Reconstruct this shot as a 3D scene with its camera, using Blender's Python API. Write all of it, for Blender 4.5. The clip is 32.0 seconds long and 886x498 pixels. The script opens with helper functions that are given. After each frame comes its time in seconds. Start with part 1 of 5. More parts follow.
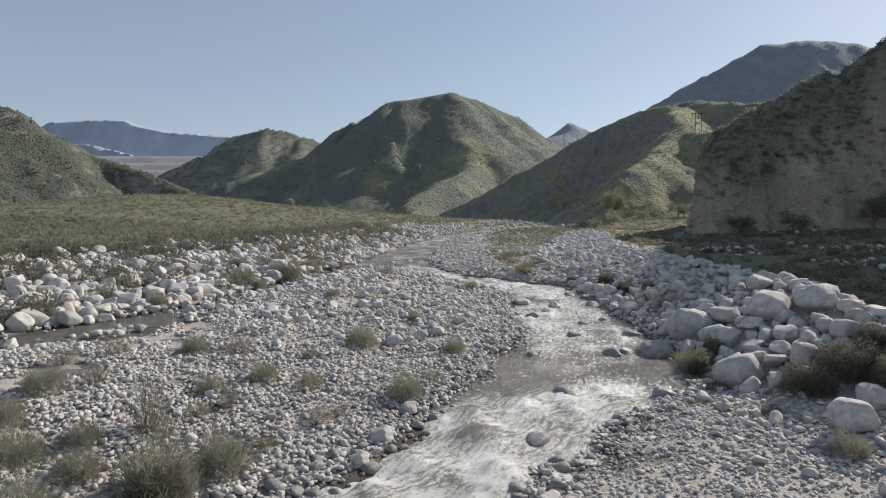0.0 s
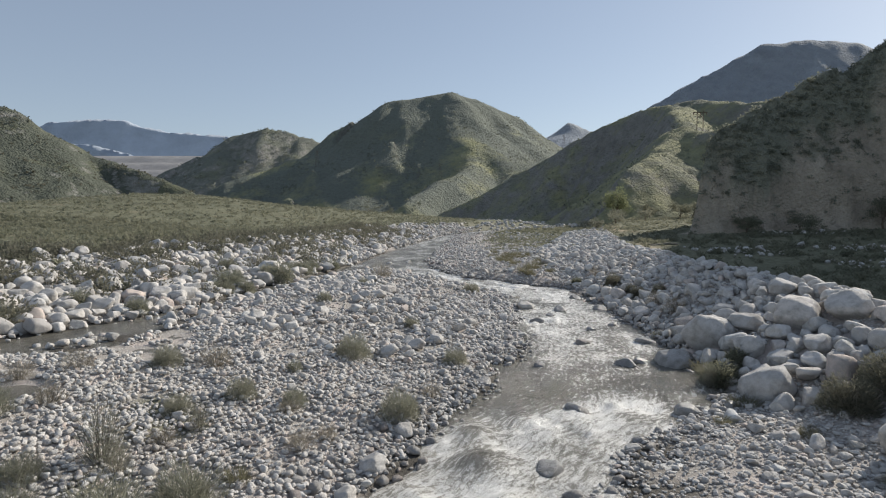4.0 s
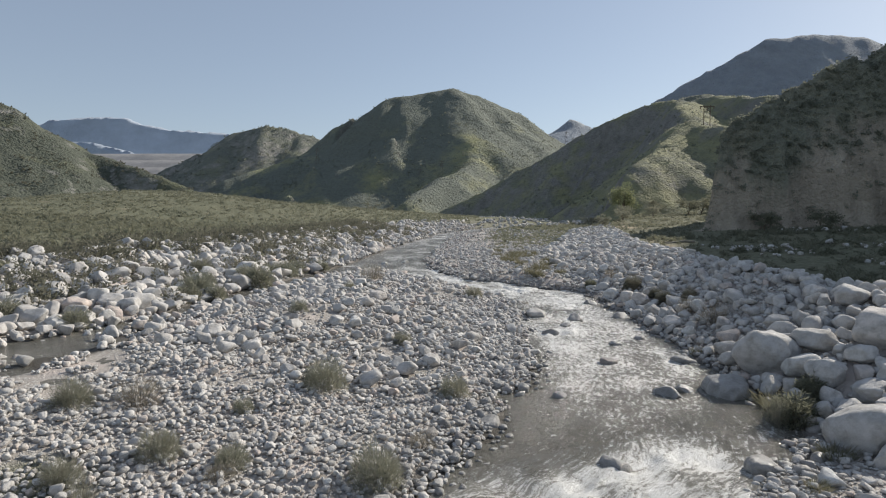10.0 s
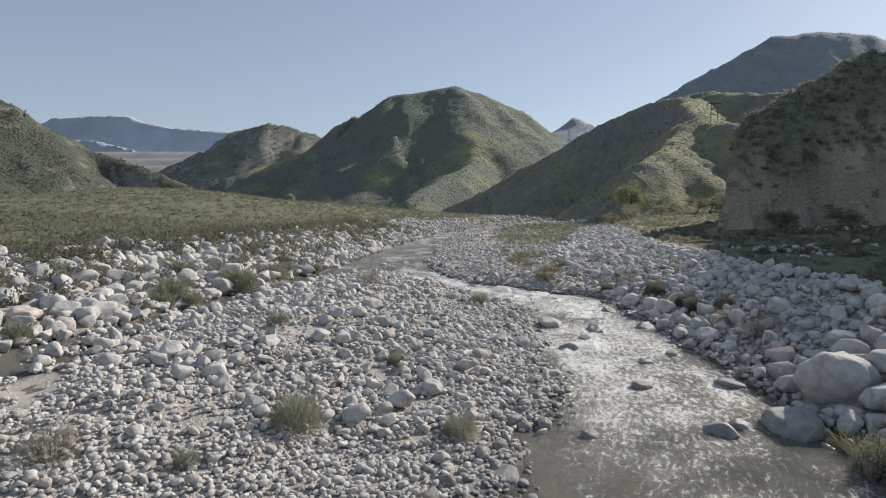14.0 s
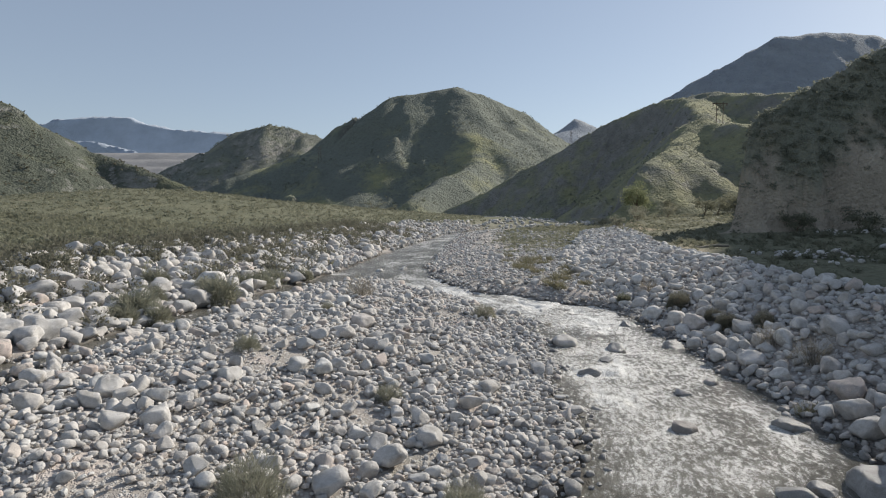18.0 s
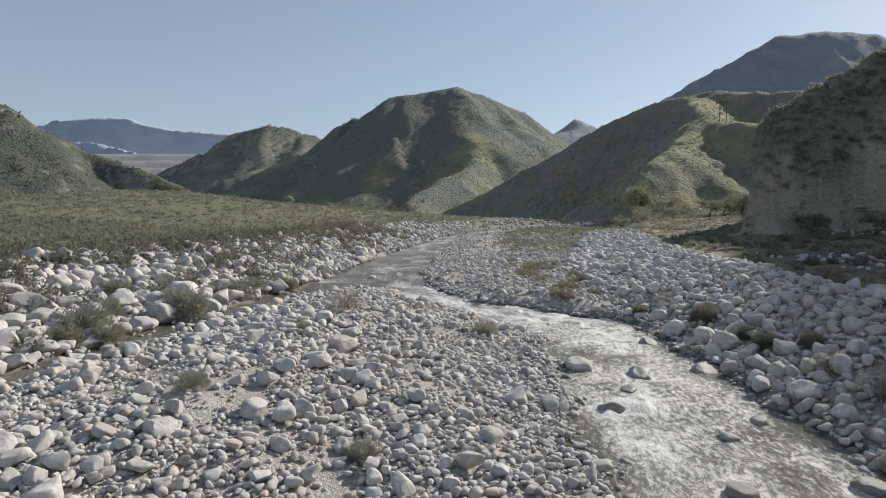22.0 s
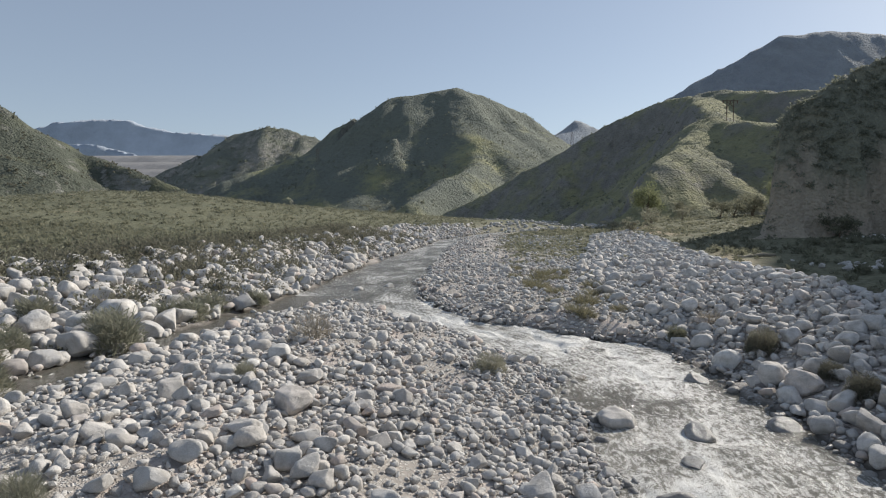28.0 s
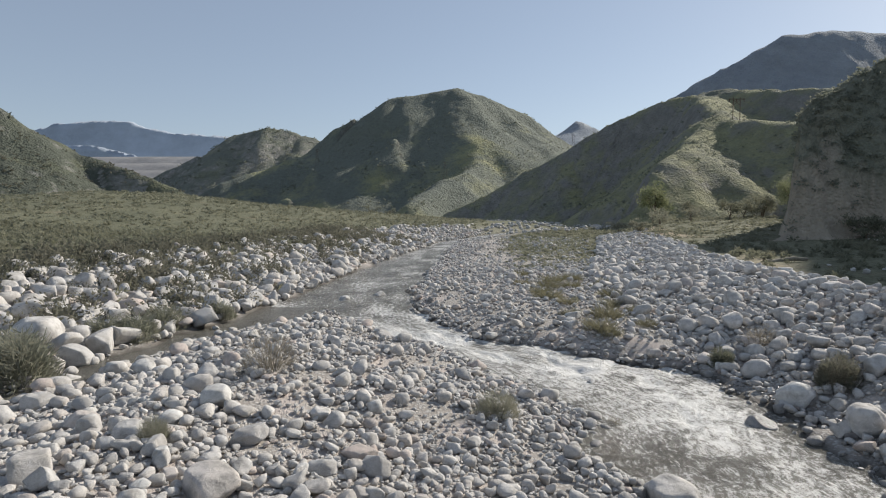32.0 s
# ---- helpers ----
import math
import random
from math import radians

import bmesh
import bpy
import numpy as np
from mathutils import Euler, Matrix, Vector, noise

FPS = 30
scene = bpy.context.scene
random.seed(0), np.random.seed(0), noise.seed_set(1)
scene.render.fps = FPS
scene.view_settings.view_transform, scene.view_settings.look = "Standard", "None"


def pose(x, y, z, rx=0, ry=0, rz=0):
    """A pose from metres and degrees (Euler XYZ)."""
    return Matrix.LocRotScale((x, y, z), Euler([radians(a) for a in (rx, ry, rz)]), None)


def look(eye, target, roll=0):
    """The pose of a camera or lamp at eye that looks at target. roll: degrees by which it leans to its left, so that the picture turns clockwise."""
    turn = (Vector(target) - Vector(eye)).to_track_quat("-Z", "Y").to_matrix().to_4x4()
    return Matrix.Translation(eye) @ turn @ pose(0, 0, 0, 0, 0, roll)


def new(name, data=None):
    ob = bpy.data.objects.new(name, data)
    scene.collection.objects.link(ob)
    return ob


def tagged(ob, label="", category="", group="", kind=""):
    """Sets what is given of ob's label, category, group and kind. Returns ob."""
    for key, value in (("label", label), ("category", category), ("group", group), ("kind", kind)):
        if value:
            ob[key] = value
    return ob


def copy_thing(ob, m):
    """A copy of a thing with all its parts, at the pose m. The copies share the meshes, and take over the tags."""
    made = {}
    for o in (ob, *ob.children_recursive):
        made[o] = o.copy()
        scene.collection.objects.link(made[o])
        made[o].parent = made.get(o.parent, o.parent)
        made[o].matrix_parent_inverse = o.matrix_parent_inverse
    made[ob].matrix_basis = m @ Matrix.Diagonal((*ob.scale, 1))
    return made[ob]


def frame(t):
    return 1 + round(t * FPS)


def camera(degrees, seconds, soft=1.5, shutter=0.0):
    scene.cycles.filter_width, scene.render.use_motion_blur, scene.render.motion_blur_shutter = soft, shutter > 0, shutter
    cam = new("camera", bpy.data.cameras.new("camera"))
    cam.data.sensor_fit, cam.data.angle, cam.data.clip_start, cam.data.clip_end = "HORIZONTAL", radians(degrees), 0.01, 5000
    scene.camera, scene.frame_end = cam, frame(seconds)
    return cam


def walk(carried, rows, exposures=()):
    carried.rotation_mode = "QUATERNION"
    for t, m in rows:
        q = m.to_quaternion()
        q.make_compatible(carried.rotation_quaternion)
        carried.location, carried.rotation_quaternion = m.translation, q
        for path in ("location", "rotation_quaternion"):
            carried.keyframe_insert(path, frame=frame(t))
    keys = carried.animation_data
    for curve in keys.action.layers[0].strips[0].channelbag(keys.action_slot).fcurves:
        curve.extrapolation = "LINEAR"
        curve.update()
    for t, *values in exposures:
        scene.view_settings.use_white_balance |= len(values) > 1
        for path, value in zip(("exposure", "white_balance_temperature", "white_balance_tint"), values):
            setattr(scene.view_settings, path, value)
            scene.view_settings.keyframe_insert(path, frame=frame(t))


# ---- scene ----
cam = camera(73.0, 32.0, soft=1.1)
METRES, EYE, TILT, LEAN, TURN, LONG = 21.1, 5.0, 1.33, 2.27, 0.0, 1.238
ROWS = [
    (0.0, 0.0, 0.0, 0.0, 0.22, -5.42, -2.31),
    (0.5, 0.0003, 0.0083, -0.0005, 0.22, -5.42, -2.31),
    (1.0, 0.0006, 0.017, -0.001, 0.2, -5.41, -2.31),
    (1.5, 0.0005, 0.0259, -0.0019, 0.18, -5.41, -2.32),
    (2.0, 0.0005, 0.0342, -0.0023, 0.16, -5.42, -2.32),
    (2.5, 0.0005, 0.0436, -0.0027, 0.15, -5.41, -2.32),
    (3.0, 0.0005, 0.0535, -0.0033, 0.15, -5.41, -2.33),
    (3.5, 0.0006, 0.0639, -0.0038, 0.16, -5.42, -2.33),
    (5.5, 0.0012, 0.11, -0.0054, 0.2, -5.42, -2.33),
    (6.0, 0.0017, 0.123, -0.0061, 0.22, -5.42, -2.34),
    (6.5, 0.0022, 0.1369, -0.0071, 0.24, -5.42, -2.32),
    (7.0, 0.0026, 0.1512, -0.0082, 0.24, -5.41, -2.29),
    (7.5, 0.0035, 0.1663, -0.0093, 0.24, -5.37, -2.28),
    (8.0, 0.0047, 0.1817, -0.0101, 0.26, -5.39, -2.28),
    (8.5, 0.0059, 0.1979, -0.0114, 0.28, -5.49, -2.24),
    (9.0, 0.0071, 0.2142, -0.0124, 0.29, -5.54, -2.23),
    (9.5, 0.0083, 0.2303, -0.0133, 0.33, -5.66, -2.21),
    (10.0, 0.0091, 0.2468, -0.0146, 0.36, -5.74, -2.23),
    (10.5, 0.0098, 0.263, -0.0155, 0.39, -5.79, -2.24),
    (11.0, 0.0098, 0.279, -0.0168, 0.42, -5.83, -2.24),
    (11.5, 0.0093, 0.2946, -0.0177, 0.46, -5.87, -2.26),
    (12.0, 0.0086, 0.3109, -0.019, 0.49, -5.87, -2.25),
    (12.5, 0.0081, 0.3273, -0.0195, 0.54, -5.9, -2.27),
    (13.0, 0.0076, 0.3438, -0.0203, 0.58, -5.95, -2.27),
    (13.5, 0.0073, 0.36, -0.0206, 0.61, -5.94, -2.29),
    (14.0, 0.0071, 0.3759, -0.0208, 0.63, -5.92, -2.31),
    (14.5, 0.0068, 0.3913, -0.0209, 0.66, -5.91, -2.33),
    (16.5, 0.0065, 0.4528, -0.0202, 0.75, -5.82, -2.38),
    (17.0, 0.0065, 0.4686, -0.02, 0.76, -5.79, -2.39),
    (17.5, 0.0065, 0.4847, -0.0202, 0.77, -5.78, -2.37),
    (18.0, 0.0066, 0.5004, -0.0199, 0.78, -5.77, -2.35),
    (18.5, 0.0066, 0.5162, -0.0198, 0.77, -5.75, -2.33),
    (19.0, 0.0071, 0.5318, -0.0194, 0.78, -5.74, -2.31),
    (19.5, 0.0082, 0.5476, -0.0193, 0.78, -5.72, -2.28),
    (20.0, 0.0094, 0.5638, -0.0193, 0.77, -5.7, -2.27),
    (20.5, 0.0112, 0.5793, -0.0184, 0.78, -5.72, -2.26),
    (21.0, 0.0126, 0.5949, -0.0176, 0.79, -5.71, -2.25),
    (21.5, 0.0129, 0.611, -0.0176, 0.77, -5.7, -2.24),
    (22.0, 0.0135, 0.6265, -0.0177, 0.76, -5.7, -2.24),
    (22.5, 0.014, 0.6421, -0.0184, 0.75, -5.72, -2.24),
    (23.0, 0.0147, 0.6582, -0.0193, 0.75, -5.7, -2.23),
    (23.5, 0.0152, 0.6751, -0.0203, 0.75, -5.67, -2.23),
    (24.0, 0.0157, 0.6925, -0.0207, 0.75, -5.66, -2.21),
    (24.5, 0.0163, 0.7096, -0.0204, 0.77, -5.65, -2.21),
    (25.0, 0.0171, 0.7269, -0.0204, 0.77, -5.63, -2.21),
    (25.5, 0.0179, 0.744, -0.0205, 0.77, -5.61, -2.19),
    (27.5, 0.0213, 0.8129, -0.0208, 0.78, -5.53, -2.21),
    (28.0, 0.0221, 0.8317, -0.0208, 0.8, -5.51, -2.21),
    (28.5, 0.0226, 0.851, -0.0208, 0.82, -5.49, -2.22),
    (29.0, 0.0232, 0.8704, -0.0209, 0.83, -5.47, -2.21),
    (29.5, 0.0239, 0.8903, -0.0219, 0.83, -5.45, -2.21),
    (30.0, 0.0247, 0.9106, -0.0232, 0.86, -5.42, -2.19),
    (30.5, 0.0258, 0.9314, -0.0244, 0.87, -5.38, -2.2),
    (31.0, 0.0269, 0.9529, -0.0258, 0.88, -5.36, -2.2),
    (31.5, 0.0278, 0.9752, -0.0275, 0.88, -5.37, -2.19),
    (32.0, 0.0287, 0.998, -0.0288, 0.88, -5.38, -2.19),
]
walk(cam, [(t, pose(0, 0, EYE, TILT, LEAN, TURN) @ pose(METRES * x, METRES * LONG * y, METRES * z, 90 + pitch / LONG, roll, yaw / LONG)) for t, x, y, z, yaw, pitch, roll in ROWS])

# ---------------- world, sun, exposure ----------------
SUN_AZ, SUN_EL = radians(50.0), radians(30.5)      # from +y towards +x, and above the horizon
SUN_DIR = Vector((math.sin(SUN_AZ) * math.cos(SUN_EL), math.cos(SUN_AZ) * math.cos(SUN_EL), math.sin(SUN_EL)))
world = bpy.data.worlds.new("valley_sky")
scene.world = world
world.use_nodes = True
wt = world.node_tree
sky = wt.nodes.new("ShaderNodeTexSky")
sky.sky_type, sky.sun_disc = "NISHITA", False
sky.sun_elevation, sky.sun_rotation = SUN_EL, SUN_AZ
sky.air_density, sky.dust_density, sky.ozone_density, sky.altitude = 1.0, 0.55, 1.0, 500
veil = wt.nodes.new("ShaderNodeHueSaturation")
veil.inputs["Saturation"].default_value = 0.8
wt.links.new(sky.outputs[0], veil.inputs["Color"])
haze = wt.nodes.new("ShaderNodeMix")                 # thin even haze over the whole sky
haze.data_type = "RGBA"
haze.inputs[0].default_value = 0.47
haze.inputs[7].default_value = (2.25, 2.75, 3.55, 1)
wt.links.new(veil.outputs[0], haze.inputs[6])
wt.links.new(haze.outputs[2], wt.nodes["Background"].inputs[0])
wt.nodes["Background"].inputs[1].default_value = 0.118
sun_data = bpy.data.lights.new("sun", "SUN")
sun_data.energy, sun_data.angle, sun_data.color = 5.0, radians(0.6), (1.0, 0.935, 0.83)
sun = new("sun", sun_data)
sun.matrix_world = look(SUN_DIR * 300, (0, 0, 0))
scene.view_settings.exposure = 0.12


# ---------------- materials ----------------
def shader(name, rough=0.9):
    m = bpy.data.materials.new(name)
    m.use_nodes = True
    nt = m.node_tree
    bsdf = nt.nodes["Principled BSDF"]
    bsdf.inputs["Roughness"].default_value = rough
    bsdf.inputs["Specular IOR Level"].default_value = 0.25
    return m, nt, bsdf


def node(nt, kind, **inputs):
    n = nt.nodes.new(kind)
    for key, value in inputs.items():
        socket = n.inputs[key.replace("_", " ")]
        if isinstance(value, bpy.types.NodeSocket):
            nt.links.new(value, socket)
        else:
            socket.default_value = value
    return n


def place_of(nt, scale=(1, 1, 1)):
    geo = nt.nodes.new("ShaderNodeNewGeometry")
    if scale == (1, 1, 1):
        return geo.outputs["Position"]
    m = nt.nodes.new("ShaderNodeVectorMath")
    m.operation = "MULTIPLY"
    nt.links.new(geo.outputs["Position"], m.inputs[0])
    m.inputs[1].default_value = scale
    return m.outputs[0]


def grain(nt, where, scale, detail=4, rough=0.6):
    return node(nt, "ShaderNodeTexNoise", Vector=where, Scale=scale, Detail=detail, Roughness=rough).outputs[0]


def ramp(nt, value, stops):
    r = nt.nodes.new("ShaderNodeValToRGB")
    nt.links.new(value, r.inputs[0])
    el = r.color_ramp.elements
    while len(el) < len(stops):
        el.new(0.5)
    for e, (p, c) in zip(el, stops):
        e.position = p
        e.color = (*c, 1) if len(c) == 3 else c
    return r.outputs[0]


def grey(nt, value, lo, hi):
    r = node(nt, "ShaderNodeMapRange", Value=value, From_Min=lo, From_Max=hi)
    return r.outputs[0]


def blend(nt, fac, a, b, how="MIX"):
    m = nt.nodes.new("ShaderNodeMix")
    m.data_type, m.blend_type = "RGBA", how
    for socket, value in ((m.inputs[0], fac), (m.inputs[6], a), (m.inputs[7], b)):
        if isinstance(value, bpy.types.NodeSocket):
            nt.links.new(value, socket)
        else:
            socket.default_value = value if not isinstance(value, tuple) or len(value) == 4 else (*value, 1)
    return m.outputs[2]


def relief(nt, bsdf, height, strength=0.4, distance=0.02):
    b = node(nt, "ShaderNodeBump", Height=height, Strength=strength, Distance=distance)
    nt.links.new(b.outputs[0], bsdf.inputs["Normal"])


def attribute(nt, name):
    a = nt.nodes.new("ShaderNodeAttribute")
    a.attribute_name = name
    return a.outputs["Fac"]


def stone_material(name, per_object, dark=1.0, rough=0.85):
    m, nt, bsdf = shader(name, rough)
    here = place_of(nt)
    if per_object:
        pick = nt.nodes.new("ShaderNodeObjectInfo").outputs["Random"]
    else:
        pick = nt.nodes.new("ShaderNodeNewGeometry").outputs["Random Per Island"]
    tones = [(0.0, (0.454, 0.437, 0.421)), (0.2, (0.562, 0.545, 0.524)), (0.4, (0.497, 0.486, 0.475)), (0.6, (0.616, 0.594, 0.567)),
             (0.76, (0.529, 0.491, 0.454)), (0.86, (0.640, 0.632, 0.610)), (0.95, (0.562, 0.470, 0.416)), (1.0, (0.356, 0.356, 0.356))]
    base = ramp(nt, pick, [(p, tuple(v * dark for v in c)) for p, c in tones])
    stain = grain(nt, here, 3.2, 5, 0.65)
    base = blend(nt, grey(nt, stain, 0.42, 0.72), base, (0.33 * dark, 0.31 * dark, 0.285 * dark, 1))
    speck = grain(nt, here, 70, 2, 0.7)
    base = blend(nt, 0.45, base, ramp(nt, speck, [(0.3, (0.25, 0.25, 0.25)), (0.5, (0.5, 0.5, 0.5)), (0.7, (0.72, 0.72, 0.72))]), "OVERLAY")
    nt.links.new(base, bsdf.inputs["Base Color"])
    relief(nt, bsdf, grain(nt, here, 9, 8, 0.72), 0.8, 0.06)
    return m


def leaf_material(name, dark, light, dry, rough=0.8):
    m, nt, bsdf = shader(name, rough)
    here = place_of(nt)
    pick = nt.nodes.new("ShaderNodeNewGeometry").outputs["Random Per Island"]
    c = ramp(nt, pick, [(0.0, dark), (0.55, light), (1.0, dry)])
    c = blend(nt, grey(nt, grain(nt, here, 0.35, 3), 0.35, 0.7), c, dry)
    c = blend(nt, 0.35, c, ramp(nt, grain(nt, here, 5, 3), [(0.3, (0.3, 0.3, 0.3)), (0.7, (0.7, 0.7, 0.7))]), "OVERLAY")
    nt.links.new(c, bsdf.inputs["Base Color"])
    thin = node(nt, "ShaderNodeBsdfTranslucent", Color=c)
    mixed = node(nt, "ShaderNodeMixShader", Fac=0.48)
    nt.links.new(bsdf.outputs[0], mixed.inputs[1])
    nt.links.new(thin.outputs[0], mixed.inputs[2])
    nt.links.new(mixed.outputs[0], nt.nodes["Material Output"].inputs[0])
    return m


def hill_material(name, grass, brush, soil, patch=0.02, green=(0.42, 0.6), steep=(0.62, 0.8), dot=0.33, painted=False):
    m, nt, bsdf = shader(name, 0.95)
    here = place_of(nt)
    meadow = blend(nt, grey(nt, grain(nt, here, patch * 6, 5), 0.35, 0.65), grass, tuple(v * 0.72 for v in grass))
    wild = grey(nt, grain(nt, here, patch, 6, 0.65), *green)
    cover = blend(nt, wild, meadow, brush)
    near_dots = node(nt, "ShaderNodeTexVoronoi", Vector=here, Scale=dot).outputs["Distance"]
    fine_dots = node(nt, "ShaderNodeTexVoronoi", Vector=here, Scale=dot * 2.7).outputs["Distance"]
    thick = node(nt, "ShaderNodeMapRange", Value=wild, To_Min=0.15, To_Max=1.0).outputs[0]
    for dots, low, high, tone in ((near_dots, 0.55, 0.2, 0.86), (fine_dots, 0.45, 0.15, 0.93)):
        share = node(nt, "ShaderNodeMath", Value=grey(nt, dots, low, high))
        share.operation = "MULTIPLY"
        nt.links.new(thick, share.inputs[1])
        cover = blend(nt, share.outputs[0], cover, tuple(v * tone for v in brush))
    mound = node(nt, "ShaderNodeMath", Value=near_dots)
    mound.operation = "ADD"
    nt.links.new(fine_dots, mound.inputs[1])
    normal = nt.nodes.new("ShaderNodeNewGeometry").outputs["True Normal"]
    up = node(nt, "ShaderNodeSeparateXYZ", Vector=normal).outputs[2]
    earth = blend(nt, grey(nt, grain(nt, place_of(nt, (1, 1, 0.35)), 0.25, 6, 0.7), 0.3, 0.7), soil, tuple(v * 0.6 for v in soil))
    up = node(nt, "ShaderNodeMath", Value=up)
    up.operation = "ADD"
    wobble = node(nt, "ShaderNodeMapRange", Value=grain(nt, here, 0.09, 5), From_Min=0.2, From_Max=0.8, To_Min=-0.22, To_Max=0.22)
    nt.links.new(wobble.outputs[0], up.inputs[1])
    bare = grey(nt, up.outputs[0], steep[1], steep[0])
    if painted:
        bare = node(nt, "ShaderNodeMapRange", Value=attribute(nt, "brush"), From_Min=0.15, From_Max=0.85, To_Min=1.0, To_Max=0.0).outputs[0]
    c = blend(nt, bare, cover, earth)
    c = blend(nt, 0.28, c, ramp(nt, grain(nt, here, 1.3, 4, 0.7), [(0.3, (0.3, 0.3, 0.3)), (0.7, (0.72, 0.72, 0.72))]), "OVERLAY")
    nt.links.new(c, bsdf.inputs["Base Color"])
    folds = node(nt, "ShaderNodeMath", Value=grain(nt, here, 0.5, 7, 0.7))
    folds.operation = "MULTIPLY_ADD"
    folds.inputs[1].default_value = 1.6
    invert = node(nt, "ShaderNodeMapRange", Value=mound.outputs[0], From_Min=0.0, From_Max=1.4, To_Min=1.0, To_Max=0.0)
    nt.links.new(invert.outputs[0], folds.inputs[2])
    relief(nt, bsdf, folds.outputs[0], 0.8, 0.45 / dot)
    return m


def plain(name, colour, rough=0.7, metal=0.0, vary=0.25, scale=6.0):
    m, nt, bsdf = shader(name, rough)
    n = grain(nt, place_of(nt), scale, 5)
    c = blend(nt, grey(nt, n, 0.3, 0.7), tuple(v * (1 - vary) for v in colour), tuple(min(1, v * (1 + vary)) for v in colour))
    nt.links.new(c, bsdf.inputs["Base Color"])
    bsdf.inputs["Metallic"].default_value = metal
    relief(nt, bsdf, n, 0.3, 0.02)
    return m


STONE = stone_material("granite_cobble", True)
STONES = stone_material("granite_cobbles_joined", False)
WET_STONE = stone_material("wet_granite", True, 0.55, 0.32)
WET_STONES = stone_material("wet_granite_joined", False, 0.55, 0.35)
SAGE = leaf_material("sage_leaves", (0.18, 0.19, 0.145), (0.25, 0.258, 0.2), (0.3, 0.29, 0.225))
DRY = leaf_material("dry_twigs", (0.19, 0.17, 0.135), (0.28, 0.25, 0.2), (0.34, 0.305, 0.245))
OLIVE = leaf_material("olive_leaves", (0.125, 0.136, 0.098), (0.18, 0.188, 0.135), (0.23, 0.226, 0.165))
YELLOW = leaf_material("olive_grass_blades", (0.12, 0.122, 0.075), (0.17, 0.17, 0.105), (0.23, 0.21, 0.14))
SCRUB = leaf_material("terrace_scrub", (0.165, 0.176, 0.13), (0.222, 0.23, 0.166), (0.275, 0.268, 0.195))
BANK_LEAF = leaf_material("bank_scrub_leaves", (0.1, 0.104, 0.078), (0.15, 0.152, 0.115), (0.205, 0.195, 0.15))
CHAPARRAL = leaf_material("chaparral", (0.184, 0.199, 0.16), (0.218, 0.233, 0.188), (0.254, 0.259, 0.204))
BARK = plain("grey_bark", (0.15, 0.12, 0.09), 0.9)
TWIG = plain("twig_bark", (0.2, 0.18, 0.145), 0.9)
POLE_WOOD = plain("weathered_pole", (0.13, 0.1, 0.075), 0.85)
CERAMIC = plain("brown_ceramic", (0.12, 0.06, 0.04), 0.3)
HILL = hill_material("chaparral_hillside", (0.35, 0.345, 0.19), (0.178, 0.193, 0.16), (0.225, 0.224, 0.19), 0.014, (0.37, 0.51), (0.38, 0.56), 0.26)
HILL_GRASS = hill_material("grassy_hillside", (0.31, 0.305, 0.175), (0.165, 0.174, 0.14), (0.29, 0.28, 0.255), 0.035, (0.46, 0.68), (0.56, 0.8), 0.5)
HILL_ROCK = hill_material("rocky_hillside", (0.24, 0.245, 0.17), (0.17, 0.18, 0.15), (0.36, 0.345, 0.31), 0.02, (0.36, 0.52), (0.54, 0.78), 0.3)
HILL_OUTCROP = hill_material("brushy_rocky_hillside", (0.17, 0.176, 0.108), (0.105, 0.115, 0.09), (0.36, 0.35, 0.32), 0.025, (0.34, 0.5), (0.5, 0.7), 0.3)
# distance haze painted into the pale bluish grass, brush and soil colours
HILL_HAZE_TINT = hill_material("haze_tinted_mountainside", (0.4, 0.43, 0.465), (0.34, 0.372, 0.415), (0.36, 0.38, 0.4), 0.01, (0.4, 0.62), (0.2, 0.4), 0.13)
BLUFF = hill_material("sandy_bluff", (0.27, 0.255, 0.185), (0.19, 0.195, 0.15), (0.42, 0.365, 0.29), 0.09, (0.3, 0.55), (0.3, 0.85), 1.0, True)


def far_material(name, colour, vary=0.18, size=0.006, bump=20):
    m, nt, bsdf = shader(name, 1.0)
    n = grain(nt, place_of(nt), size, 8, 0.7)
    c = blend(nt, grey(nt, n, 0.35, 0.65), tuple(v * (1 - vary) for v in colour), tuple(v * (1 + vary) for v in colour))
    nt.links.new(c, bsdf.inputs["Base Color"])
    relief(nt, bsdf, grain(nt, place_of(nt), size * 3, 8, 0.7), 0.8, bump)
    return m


# distance haze is put into these base colours: bluish range, greyed dam
FAR_RANGE = far_material("haze_tinted_range", (0.38, 0.43, 0.5), 0.12, 0.006, 10)
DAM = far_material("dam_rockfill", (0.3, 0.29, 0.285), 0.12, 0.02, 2)


